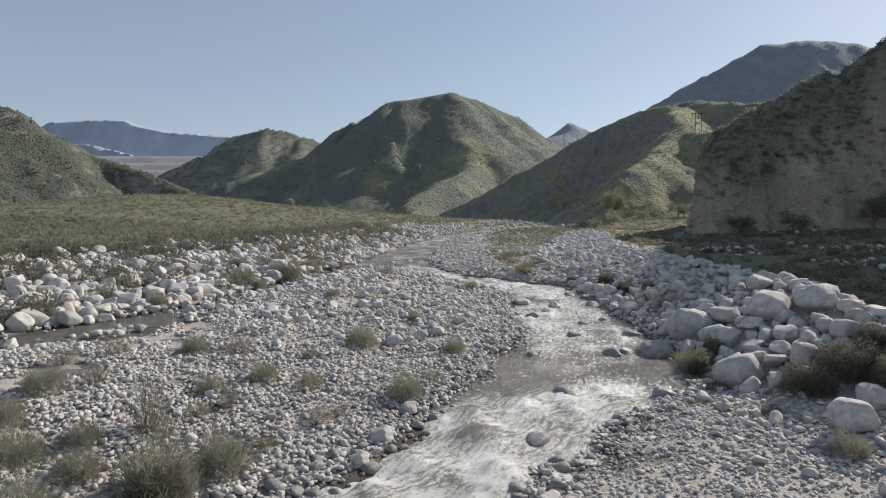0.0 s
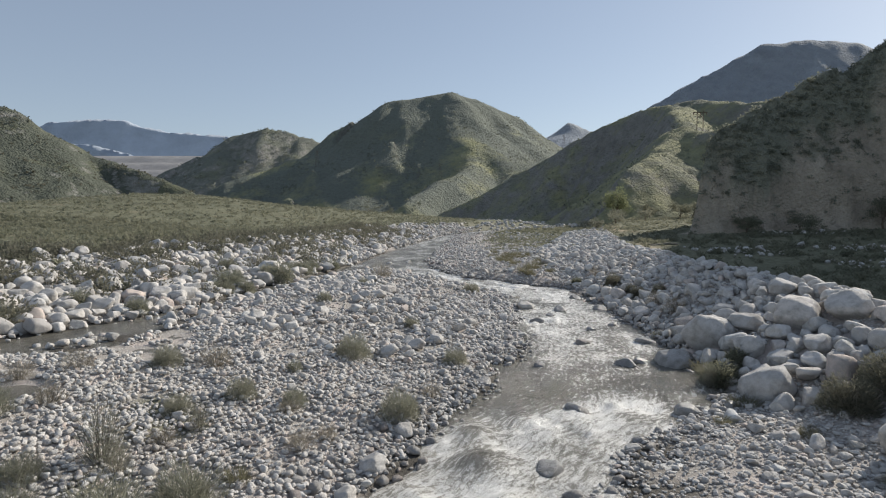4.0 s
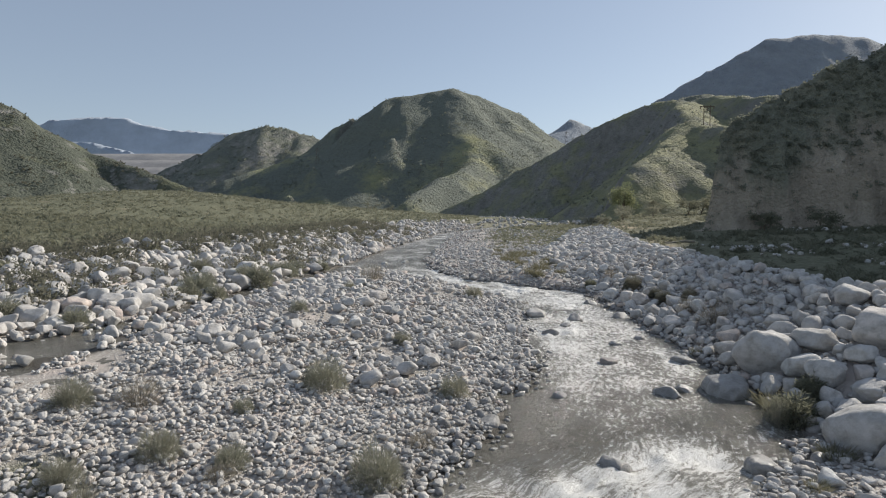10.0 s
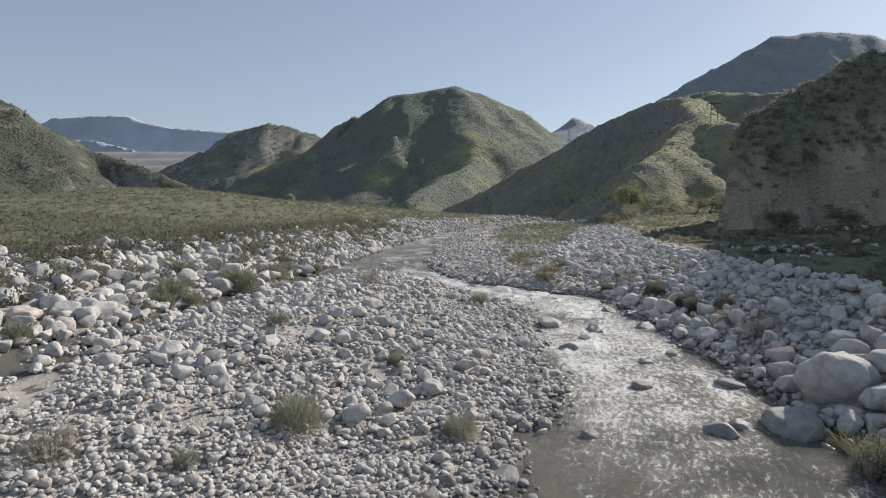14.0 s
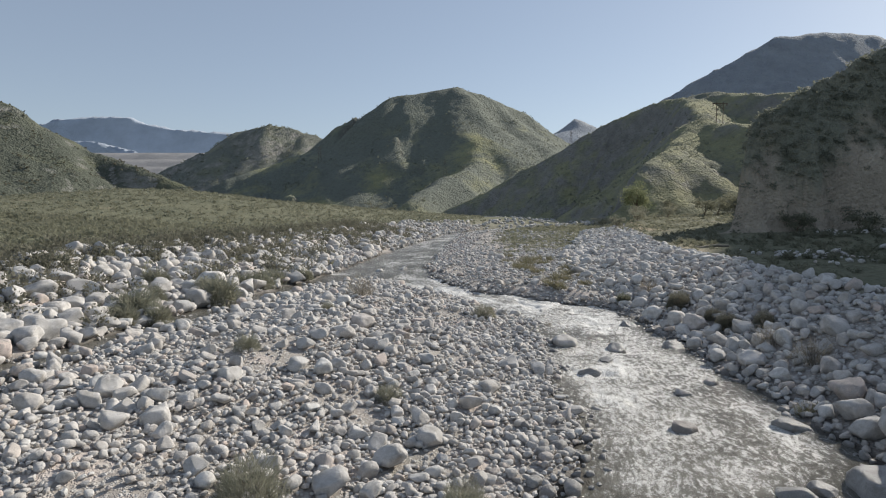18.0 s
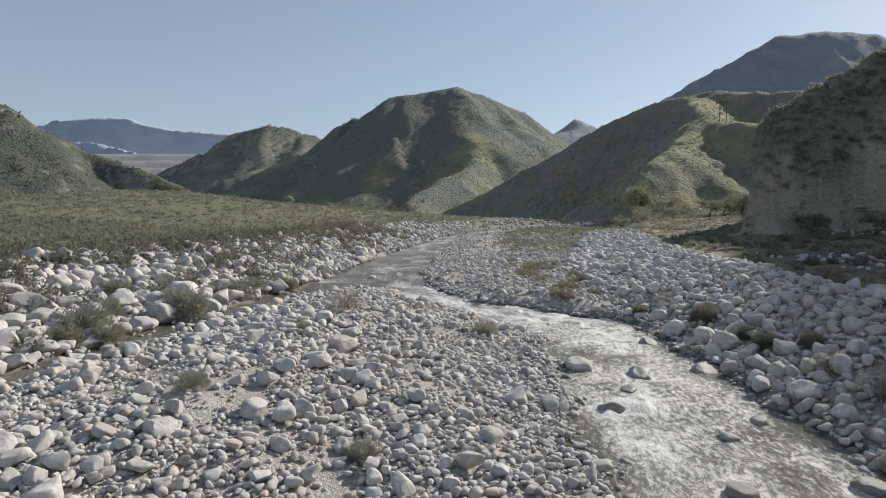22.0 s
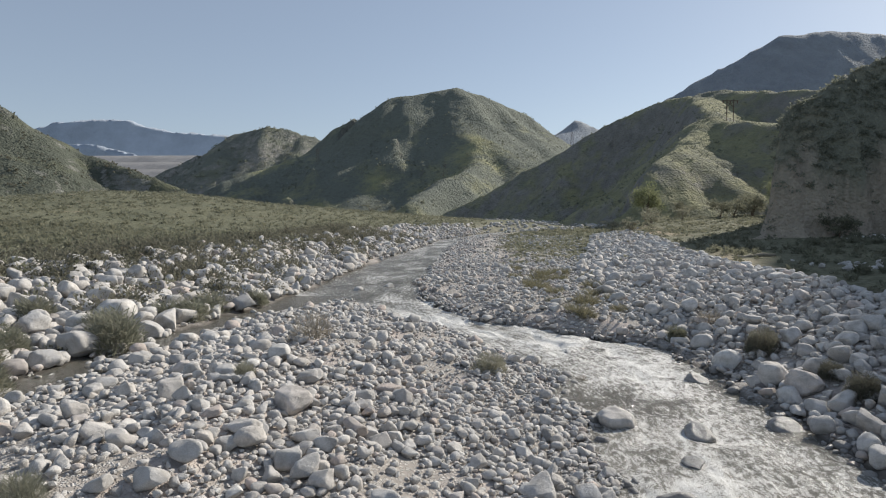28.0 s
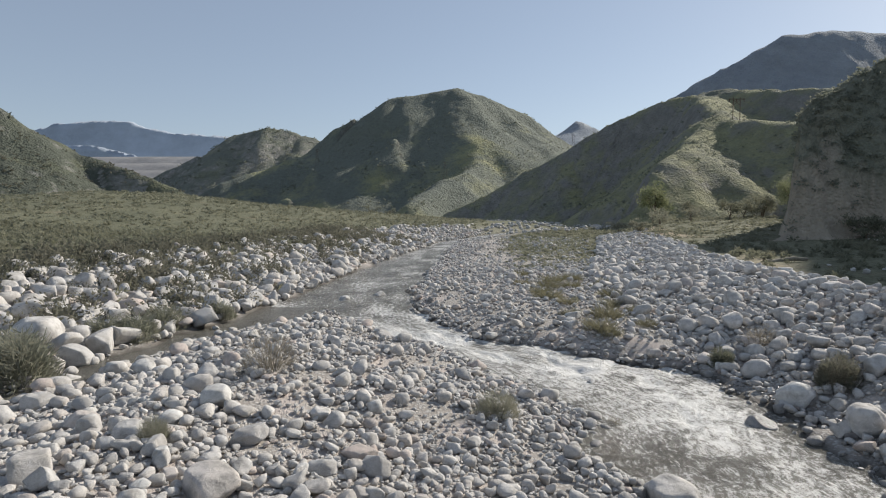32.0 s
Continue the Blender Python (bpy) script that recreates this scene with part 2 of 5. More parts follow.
def ground_material():
    m, nt, bsdf = shader("valley_ground", 0.95)
    here = place_of(nt)
    pebble = node(nt, "ShaderNodeTexVoronoi", Vector=here, Scale=11.0)
    pebble_fine = node(nt, "ShaderNodeTexVoronoi", Vector=here, Scale=27.0)
    gravel = ramp(nt, node(nt, "ShaderNodeSeparateColor", Color=pebble.outputs["Color"]).outputs[0],
                  [(0, (0.38, 0.36, 0.335)), (0.5, (0.5, 0.475, 0.445)), (1, (0.6, 0.575, 0.54))])
    gravel = blend(nt, grey(nt, pebble.outputs["Distance"], 0.25, 0.6), gravel, (0.33, 0.3, 0.27, 1))
    sand = blend(nt, grain(nt, here, 4, 5), (0.44, 0.385, 0.35, 1), (0.54, 0.48, 0.44, 1))
    wash = blend(nt, grey(nt, grain(nt, here, 0.55, 4), 0.5, 0.62), gravel, sand)
    soil = blend(nt, grain(nt, here, 1.2, 5), (0.17, 0.14, 0.095, 1), (0.29, 0.24, 0.16, 1))
    grass = blend(nt, grey(nt, grain(nt, here, 0.09, 5), 0.35, 0.65), (0.155, 0.158, 0.104, 1), (0.215, 0.207, 0.134, 1))
    grass = blend(nt, grey(nt, grain(nt, here, 2.4, 5), 0.4, 0.65), grass, (0.105, 0.11, 0.07, 1))
    turf = blend(nt, grey(nt, grain(nt, here, 0.16, 5), 0.6, 0.75), grass, soil)
    c = blend(nt, attribute(nt, "green"), wash, turf)
    c = blend(nt, attribute(nt, "path"), c, (0.38, 0.31, 0.22, 1))
    c = blend(nt, attribute(nt, "wet"), c, (0.075, 0.068, 0.058, 1))
    nt.links.new(c, bsdf.inputs["Base Color"])
    h = node(nt, "ShaderNodeMath", Value=pebble.outputs["Distance"])
    h.operation = "ADD"
    nt.links.new(pebble_fine.outputs["Distance"], h.inputs[1])
    inv = node(nt, "ShaderNodeMapRange", Value=h.outputs[0], From_Min=0.0, From_Max=1.2, To_Min=1.0, To_Max=0.0)
    relief(nt, bsdf, inv.outputs[0], 0.9, 0.05)
    return m


def water_material():
    m, nt, bsdf = shader("stream_water", 0.08)
    here = place_of(nt)
    flow = node(nt, "ShaderNodeCombineXYZ", X=attribute(nt, "across"), Y=attribute(nt, "along"))
    twist = node(nt, "ShaderNodeTexNoise", Vector=here, Scale=1.1, Detail=4.0).outputs[1]
    warp = nt.nodes.new("ShaderNodeVectorMath")
    warp.operation = "MULTIPLY_ADD"
    nt.links.new(twist, warp.inputs[0])
    warp.inputs[1].default_value = (0.5, 0.5, 0)
    nt.links.new(flow.outputs[0], warp.inputs[2])
    streak = grain(nt, warp.outputs[0], 6.5, 9, 0.76)
    froth = grain(nt, here, 17.0, 7, 0.78)
    mixed = node(nt, "ShaderNodeMath", Value=streak)
    mixed.operation = "MULTIPLY_ADD"
    mixed.inputs[1].default_value = 0.68
    part_froth = node(nt, "ShaderNodeMath", Value=froth)
    part_froth.operation = "MULTIPLY"
    part_froth.inputs[1].default_value = 0.32
    nt.links.new(part_froth.outputs[0], mixed.inputs[2])
    foam = attribute(nt, "foam")
    low = node(nt, "ShaderNodeMapRange", Value=foam, From_Min=0.0, From_Max=1.0, To_Min=0.56, To_Max=0.37)
    high = node(nt, "ShaderNodeMapRange", Value=foam, From_Min=0.0, From_Max=1.0, To_Min=0.82, To_Max=0.5)
    white = node(nt, "ShaderNodeMapRange", Value=mixed.outputs[0])
    white.interpolation_type = "SMOOTHSTEP"
    nt.links.new(low.outputs[0], white.inputs[1])
    nt.links.new(high.outputs[0], white.inputs[2])
    murk = blend(nt, grey(nt, grain(nt, here, 0.8, 4), 0.3, 0.7), (0.1, 0.093, 0.076, 1), (0.17, 0.16, 0.132, 1))
    murk = blend(nt, grey(nt, foam, 0.35, 0.95), murk, (0.34, 0.32, 0.28, 1))
    c = blend(nt, white.outputs[0], murk, (0.74, 0.73, 0.705, 1))
    nt.links.new(c, bsdf.inputs["Base Color"])
    bsdf.inputs["Specular IOR Level"].default_value = 0.5
    rough = node(nt, "ShaderNodeMapRange", Value=white.outputs[0], To_Min=0.13, To_Max=0.6)
    nt.links.new(rough.outputs[0], bsdf.inputs["Roughness"])
    chop = node(nt, "ShaderNodeMath", Value=grain(nt, warp.outputs[0], 9.0, 7, 0.75))
    chop.operation = "MULTIPLY_ADD"
    chop.inputs[1].default_value = 1.0
    nt.links.new(part_froth.outputs[0], chop.inputs[2])
    relief(nt, bsdf, chop.outputs[0], 0.85, 0.13)
    return m


GROUND = ground_material()
WATER = water_material()

# ---------------- shape of the land ----------------
def lattice(ix, iy, seed):
    n = (ix.astype(np.int64) * 374761393 + iy.astype(np.int64) * 668265263 + seed * 974634777) & 0xFFFFFFFF
    n = ((n ^ (n >> 13)) * 1274126177) & 0xFFFFFFFF
    return ((n ^ (n >> 16)) & 0xFFFF) / 32767.5 - 1.0


def value_noise(x, y, seed=0):
    x, y = np.asarray(x, float), np.asarray(y, float)
    ix, iy = np.floor(x), np.floor(y)
    u, v = x - ix, y - iy
    u, v = u * u * u * (u * (u * 6 - 15) + 10), v * v * v * (v * (v * 6 - 15) + 10)
    a, b = lattice(ix, iy, seed), lattice(ix + 1, iy, seed)
    c, d = lattice(ix, iy + 1, seed), lattice(ix + 1, iy + 1, seed)
    return (a + (b - a) * u) * (1 - v) + (c + (d - c) * u) * v


def fbm(x, y, octaves=4, seed=0):
    total, amp = 0.0, 1.0
    for i in range(octaves):
        total = total + amp * value_noise(x * 2 ** i + 17.3 * i, y * 2 ** i - 9.1 * i, seed + i)
        amp *= 0.5
    return total / 1.9


def ridged(x, y, octaves=4, seed=0):
    total, amp = 0.0, 1.0
    for i in range(octaves):
        total = total + amp * (1 - 2 * np.abs(value_noise(x * 2 ** i + 5.7 * i, y * 2 ** i + 3.3 * i, seed + i)))
        amp *= 0.5
    return total / 1.9


def smooth(a, b, x):
    k = np.clip((x - a) / (b - a), 0, 1)
    return k * k * (3 - 2 * k)


# level of the stream along a slanted course, and of the side channel
def stream_level(x, y):
    u = y - 0.5 * np.clip(x, -20, 20)
    return np.interp(u, [5, 13.5, 17.2, 18.7, 22, 35, 44, 49.5, 55, 60, 72, 120, 200],
                     [-1.15, -0.97, -0.85, -0.62, -0.56, -0.42, -0.28, 0.1, 0.42, 0.52, 0.7, 1.3, 1.9])


def side_level(y):
    return np.interp(y, [10, 24, 40, 55, 60], [0.35, 0.42, 0.5, 0.53, 0.55])


# banks across the valley at stations up the valley
STATIONS = [4, 12, 14, 17.5, 20, 22, 25.5, 29, 33, 37, 41, 44.5, 46.5, 48, 50, 53, 57, 61, 70, 88, 120, 150, 200]
LEFT_TOP = [-36, -35, -34.5, -34, -33.5, -33, -32, -31, -29.5, -28.3, -26, -24.3, -23.4, -22.8, -22.2, -21.3, -20.3, -19.3, -17.3, -15, -12, 0, 20]
SIDE_OUT = [-24, -22, -21, -19, -18, -17.2, -15.2, -13.4, -12.4, -11.9, -11.2, -10.6, -10.2, -9.9, -9.4, -8.9, -8.4, -8.1, -7.2, -5, -0.5, 9, 36]
SIDE_IN = [-22, -20, -19.4, -17.4, -14.8, -13.0, -11.9, -11.6, -11.1, -10.4, -9.6, -8.8, -8.4, -7.8, -6.9, -5.8, -6, -6, -5.4, -3.6, 0, 9.4, 36.5]
MAIN_L = [-6.2, -3.6, -2.4, -0.8, 0.4, 1.0, 2.4, 3.2, 3.5, 3.7, 4.0, 2.8, 1.4, 0.3, -1.9, -4.8, -5, -5.2, -4.6, -3, 0.2, 9.8, 37]
MAIN_R = [-1, 1.2, 2.6, 5.2, 8.6, 9.5, 9.6, 9.7, 9.7, 9.9, 9.8, 9.5, 9.2, 6.4, 1.8, -0.2, -1.3, -1.7, -1.1, -0.2, 2.3, 12, 40]
BAR_R = [4, 5, 6, 8, 9.5, 9.5, 9.9, 10, 10, 10.2, 10.1, 9.8, 9.5, 8.4, 5.4, 3.6, 2.6, 2.4, 3, 4.5, 7, 16, 45]
FOOT_R = [9, 9.4, 9.6, 10, 10.2, 10.2, 10.2, 10.2, 10.2, 10.4, 10.4, 10.2, 10, 9.8, 9.6, 9.5, 9.6, 9.8, 11.2, 16.5, 24, 33, 60]
TOP_R = [16, 15.5, 15.2, 14.8, 14.6, 14.6, 15, 15.4, 15.6, 15.8, 16, 16.2, 16.3, 16.4, 16.6, 16.8, 17, 17.2, 18.4, 22.5, 29.5, 40, 68]
RISE_R = [0.1, 0.1, 0.1, 0.3, 1.0, 1.5, 1.75, 1.85, 1.9, 1.95, 1.95, 1.95, 2, 2, 2, 2, 2, 2, 2.1, 2.3, 2.5, 2.6, 2.6]
BACK_R = [22, 21, 20, 19.5, 19, 19, 19, 19, 19, 19.2, 19.5, 19.5, 19.6, 19.8, 20, 20.2, 20.4, 20.6, 21.8, 25.5, 32, 43, 72]
BAR_TOP = [0.1, 0.3, 0.35, 0.42, 0.5, 0.55, 0.68, 0.95, 1.05, 1.0, 0.95, 0.9, 0.85, 0.8, 0.7, 0.62, 0.3, 0.35, 0.5, 0.8, 1.2, 1.6, 2]


def at(curve, y):
    return np.interp(y, STATIONS, curve)


def terrace_left(x, y):
    base = 2.5 + 0.034 * np.clip(y - 45, -30, 140) - 0.012 * np.clip(y - 185, 0, 260)
    mound = 4.6 * np.exp(-((x + 78) / 30) ** 2 - ((y - 178) / 60) ** 2)
    return base + mound - 0.02 * np.clip(x + 30, -60, 0) * 0.4


def terrace_right(x, y):
    return 0.9 + 0.026 * np.clip(y - 35, -10, 130) + 0.006 * np.clip(y - 165, 0, 300) + 0.02 * np.clip(x - 24, 0, 40)


def bend(x, y, knots):
    """Straight lines across the valley from bank to bank: knots of (x, z) in order."""
    xs, zs = np.array([k[0] for k in knots]), np.array([k[1] for k in knots])
    out = zs[0].copy()
    for i in range(len(knots) - 1):
        k = np.clip((x - xs[i]) / np.maximum(xs[i + 1] - xs[i], 0.02), 0, 1)
        out = out + k * (zs[i + 1] - zs[i])
    return out


def land(x, y):
    x, y = np.asarray(x, float), np.asarray(y, float)
    x, y = np.broadcast_arrays(x, y)
    so, si, ml, mr = at(SIDE_OUT, y), at(SIDE_IN, y), at(MAIN_L, y), at(MAIN_R, y)
    wob = 0.45 * value_noise(x * 0.5, y * 0.5, 3) + 0.2 * value_noise(x * 1.4, y * 1.4, 4)
    xx = x + wob * smooth(-40, -20, x) * (1 - smooth(20, 40, x))
    sl, wl, wr = side_level(y), stream_level(ml, y), stream_level(mr, y)
    up = smooth(53, 57, y)
    bed_l, bed_r = wl - 0.42, wr - 0.42
    bar = at(BAR_TOP, y)
    crest = si + (ml - si) * 0.42
    edge_in = (sl + 0.02) * (1 - up) + (wl - 0.4) * up
    crest_z = bar * (1 - up) + (wl - 0.42) * up
    edge_ml = (wl + 0.02) * (1 - up) + (wl - 0.42) * up
    right = wr + 0.12 + 0.33 * smooth(45.5, 49.5, y)
    foot = wr + 0.1 + 0.2 * smooth(45.5, 49.5, y)
    tl = 2.3 + 0.012 * np.clip(y - 45, -40, 400)
    knots = [(at(LEFT_TOP, y), tl), (so, np.where(y > 57, wl, sl) + 0.02), (so + 0.3 * (si - so) + 0.2, sl - 0.26 - 0.12 * up),
             (si, edge_in), (crest, crest_z), (ml, edge_ml), (ml + 0.35 * (mr - ml), bed_l), (mr - 0.25 * (mr - ml), bed_r),
             (mr, wr + 0.02), (at(BAR_R, y), right), (at(FOOT_R, y), foot), (at(TOP_R, y), at(RISE_R, y)),
             (at(TOP_R, y) + 1.2, at(RISE_R, y) - 0.05), (at(BACK_R, y), terrace_right(at(BACK_R, y), y))]
    z = bend(xx, y, knots)
    left = at(LEFT_TOP, y)
    z = z + (terrace_left(x, y) - tl) * smooth(0, 50, left - x)
    z = z + (terrace_right(x, y) - terrace_right(at(BACK_R, y), y)) * smooth(0, 12, x - at(BACK_R, y))
    far = smooth(150, 330, y)
    z = z * (1 - far) + far * (z * 0.25 + 1.9)
    z = z + 0.12 * fbm(x * 0.35, y * 0.35, 3, 11) + 0.05 * value_noise(x * 1.7, y * 1.7, 15)
    z = z + 0.16 * fbm(x * 0.7, y * 0.7, 2, 17) * smooth(0.3, 2, xx - si) * smooth(0.3, 2, ml - xx) * (1 - up)
    z = z + 0.5 * fbm(x * 0.04, y * 0.04, 3, 21) * (smooth(2, 30, left - x) + smooth(4, 30, x - at(BACK_R, y)))
    return z


# ---------------- mesh helpers ----------------
def mesh_of(name, verts, faces, material, smooth_faces=True, attrs=None):
    verts, faces = np.asarray(verts, np.float32), np.asarray(faces, np.int32)
    me = bpy.data.meshes.new(name)
    k = faces.shape[1]
    me.vertices.add(len(verts))
    me.vertices.foreach_set("co", verts.ravel())
    me.loops.add(faces.size)
    me.loops.foreach_set("vertex_index", faces.ravel())
    me.polygons.add(len(faces))
    me.polygons.foreach_set("loop_start", np.arange(0, faces.size, k, dtype=np.int32))
    me.polygons.foreach_set("use_smooth", np.broadcast_to(smooth_faces, len(faces)).astype(bool))
    me.update(calc_edges=True)
    me.materials.append(material)
    for key, values in (attrs or {}).items():
        a = me.attributes.new(key, "FLOAT", "POINT")
        a.data.foreach_set("value", np.asarray(values, np.float32).ravel())
    return me


def child(name, me, parent, label="", kind=""):
    ob = new(name, me)
    ob.parent = parent
    return tagged(ob, label, kind=kind)


def grid_faces(nx, ny):
    i = np.arange(nx * ny).reshape(ny, nx)
    return np.stack([i[:-1, :-1], i[:-1, 1:], i[1:, 1:], i[1:, :-1]], -1).reshape(-1, 4)


def compact(verts, faces, attrs=None):
    used = np.unique(faces)
    back = np.zeros(len(verts), np.int64)
    back[used] = np.arange(len(used))
    return verts[used], back[faces], {k: np.asarray(v).ravel()[used] for k, v in (attrs or {}).items()}


def growing(start, step, end, rate):
    out, x = [], start
    while x < end:
        out.append(x)
        x += step
        step *= rate
    return out + [end]


# ---------------- ground: one sheet to the horizon ----------------
def zone_masks(x, y, z):
    left, back = at(LEFT_TOP, y), at(BACK_R, y)
    rough = 2.5 * fbm(x * 0.25, y * 0.25, 3, 31)
    green = smooth(-3.5, 1.5, left - x + rough) + smooth(-2.5, 1.0, x - back + 1.5 + rough)
    swale = np.exp(-((x - at(FOOT_R, y) + 0.6) / 1.3) ** 2) * smooth(48, 54, y) * 0.7
    valley = smooth(70, 95, y) * smooth(0.5, 4, x - at(BAR_R, y) + rough)
    spots = 0.85 * smooth(0.25, 0.5, fbm(x * 0.3, y * 0.3, 3, 44)) * (1 - smooth(20, 30, y)) * smooth(1.5, 4, at(MAIN_L, y) - x)
    green = np.clip(green + swale + valley + spots + 0.8 * smooth(105, 160, y) + smooth(170, 230, y), 0, 1)
    trail_x = 31 + 0.06 * (y - 90) + 3 * np.sin(y * 0.05)
    path = 0.9 * np.exp(-((x - trail_x) / 2.2) ** 4) * smooth(94, 104, y) * (1 - smooth(125, 150, y))
    path = path + 0.6 * np.exp(-((x - back - 0.6 - 0.5 * rough) / 1.2) ** 4) * smooth(20, 28, y) * (1 - smooth(66, 82, y))
    water = np.where((x < at(SIDE_IN, y) + 1.2) & (y < 56), side_level(y), stream_level(x, y))
    wet = (1 - smooth(0.01, 0.1, z - water)) * (x > left + 3) * (x < at(FOOT_R, y) + 0.5)
    return green, path, wet


xs = np.array([-v for v in growing(25.4, 0.5, 4500, 1.075)[::-1]] + list(np.arange(-25, 22.01, 0.34)) + growing(22.5, 0.5, 4500, 1.075))
ys = np.array([-v for v in growing(0.0, 1.2, 400, 1.25)[::-1]] + list(np.arange(1, 6, 1.0)) + list(np.arange(6, 62, 0.34)) + growing(62.3, 0.35, 4900, 1.025))
X, Y = np.meshgrid(xs, ys)
Z = land(X, Y)
GREEN, PATH_MASK, WET = zone_masks(X, Y, Z)
ground = new("ground", mesh_of("ground", np.stack([X, Y, Z], -1).reshape(-1, 3), grid_faces(len(xs), len(ys)), GROUND, True,
                               {"green": GREEN, "path": PATH_MASK, "wet": WET}))
tagged(ground, "pale gravel wash and scrubby valley floor rising to terraces", "ground", kind="structure")


# ---------------- water ----------------
def water_sheet(name, x0, x1, y0, y1, step, level, inside, foam_of, label, banks):
    gx, gy = np.arange(x0, x1, step), np.arange(y0, y1, step)
    wx, wy = np.meshgrid(gx, gy)
    z = level(wx, wy)
    foam = foam_of(wx, wy)
    across, along = wx - (at(banks[0], wy) + at(banks[1], wy)) / 2, 0.48 * wy
    rough = 0.02 + 0.05 * foam + 0.12 * smooth(0.65, 0.95, foam)
    bent = 0.5 * value_noise(wx * 0.8, wy * 0.8, 62)
    z = z + rough * (fbm(across * 1.2 + bent, wy * 0.7 + bent, 2, 61) + 0.4 * ridged(across * 1.9 + bent, wy * 1.1, 2, 66) - 0.2) - 0.02 + waves(wx, wy) + 0.13 * smooth(0.65, 0.95, foam) * fbm(wx * 1.7 + bent, wy * 1.7, 3, 68)
    keep = inside(wx, wy) & (land(wx, wy) < z + 0.15)
    faces = grid_faces(len(gx), len(gy))
    faces = faces[keep.ravel()[faces].any(1)]
    v, f, a = compact(np.stack([wx, wy, z], -1).reshape(-1, 3), faces, {"foam": foam, "across": across, "along": along})
    ob = new(name, mesh_of(name, v, f, WATER, True, a))
    return tagged(ob, label, "water", kind="structure")


# standing waves of the lower rapids: x, y, height, reach
WAVES = [(0.8, 17.4, 0.26, 0.55), (0.9, 15.7, 0.34, 0.65), (2.6, 17.6, 0.16, 0.5), (3.9, 18.4, 0.14, 0.6), (-0.6, 14.2, 0.16, 0.5), (1.4, 13.6, 0.2, 0.6), (2.2, 18.6, 0.14, 0.4), (5.2, 18.9, 0.14, 0.6), (-1.6, 12.2, 0.18, 0.6), (-1.0, 49.2, 0.12, 0.5), (-2.6, 50.6, 0.12, 0.5), (0.9, 48.0, 0.12, 0.5)]


def waves(x, y):
    return sum(h * np.exp(-((x - a) ** 2 + ((y - b) * 0.8) ** 2) / r ** 2) for a, b, h, r in WAVES)


def stream_foam(x, y):
    u = y - 0.5 * x
    f = np.interp(u, [8, 14.5, 17.4, 18.7, 20.5, 24, 30, 38, 43, 46, 54, 57, 62, 75, 90, 130], [0.8, 0.82, 0.8, 0.32, 0.48, 0.62, 0.69, 0.69, 0.76, 0.86, 0.78, 0.5, 0.42, 0.42, 0.5, 0.56])
    side = (x - at(MAIN_L, y)) / np.maximum(at(MAIN_R, y) - at(MAIN_L, y), 0.5)
    f = f - 0.3 * (1 - smooth(0.0, 0.22, side)) * (y < 46) - 0.28 * smooth(0.8, 1.0, side) * (y < 46) * (y > 19)
    pool = np.exp(-((x - 1.6) / 1.2) ** 2 - ((y - 22.5) / 2.2) ** 2) + np.exp(-((x - 8.2) / 1.6) ** 2 - ((y - 21.3) / 1.4) ** 2) + np.exp(-((x - 5.9) / 1.5) ** 2 - ((y - 39.3) / 1.5) ** 2)
    mid = (at(MAIN_L, y) + at(MAIN_R, y)) / 2
    f = f + 0.3 * fbm((x - mid) * 0.8, y * 0.32, 3, 73)
    return np.clip(f - 0.4 * pool + (0.16 + 0.38 * smooth(0.72, 0.8, f)) * fbm(x * 1.1, y * 0.9, 3, 71) - 1.3 * np.clip(waves(x, y - 0.25) - 0.08, 0, 1), 0, 1.2)


def divide(y):
    return at(SIDE_IN, y) + (at(MAIN_L, y) - at(SIDE_IN, y)) * 0.42


water_sheet("stream", -9.5, 11.4, -12, 66, 0.11, stream_level, lambda x, y: (x > np.where(y < 55.5, divide(y), -60)) & (x < at(FOOT_R, y) + 0.3), stream_foam,
            "shallow grey mountain stream with white rapids over cobbles", (MAIN_L, MAIN_R))
water_sheet("upper_stream", -12, 34, 65.9, 175, 0.5, stream_level, lambda x, y: (x < at(BAR_R, y)) & (x > at(SIDE_OUT, y) - 2), stream_foam,
            "calm glinting upper reach of the grey stream", (MAIN_L, MAIN_R))
water_sheet("side_channel", -27, -5, -12, 55.8, 0.22, lambda x, y: side_level(y) + 0 * x, lambda x, y: (x < divide(y)) & (x > at(SIDE_OUT, y) - 2.5),
            lambda x, y: 0.06 + 0.25 * smooth(50, 56, y) + 0 * x, "narrow still side channel along a bank of boulders", (SIDE_OUT, SIDE_IN))


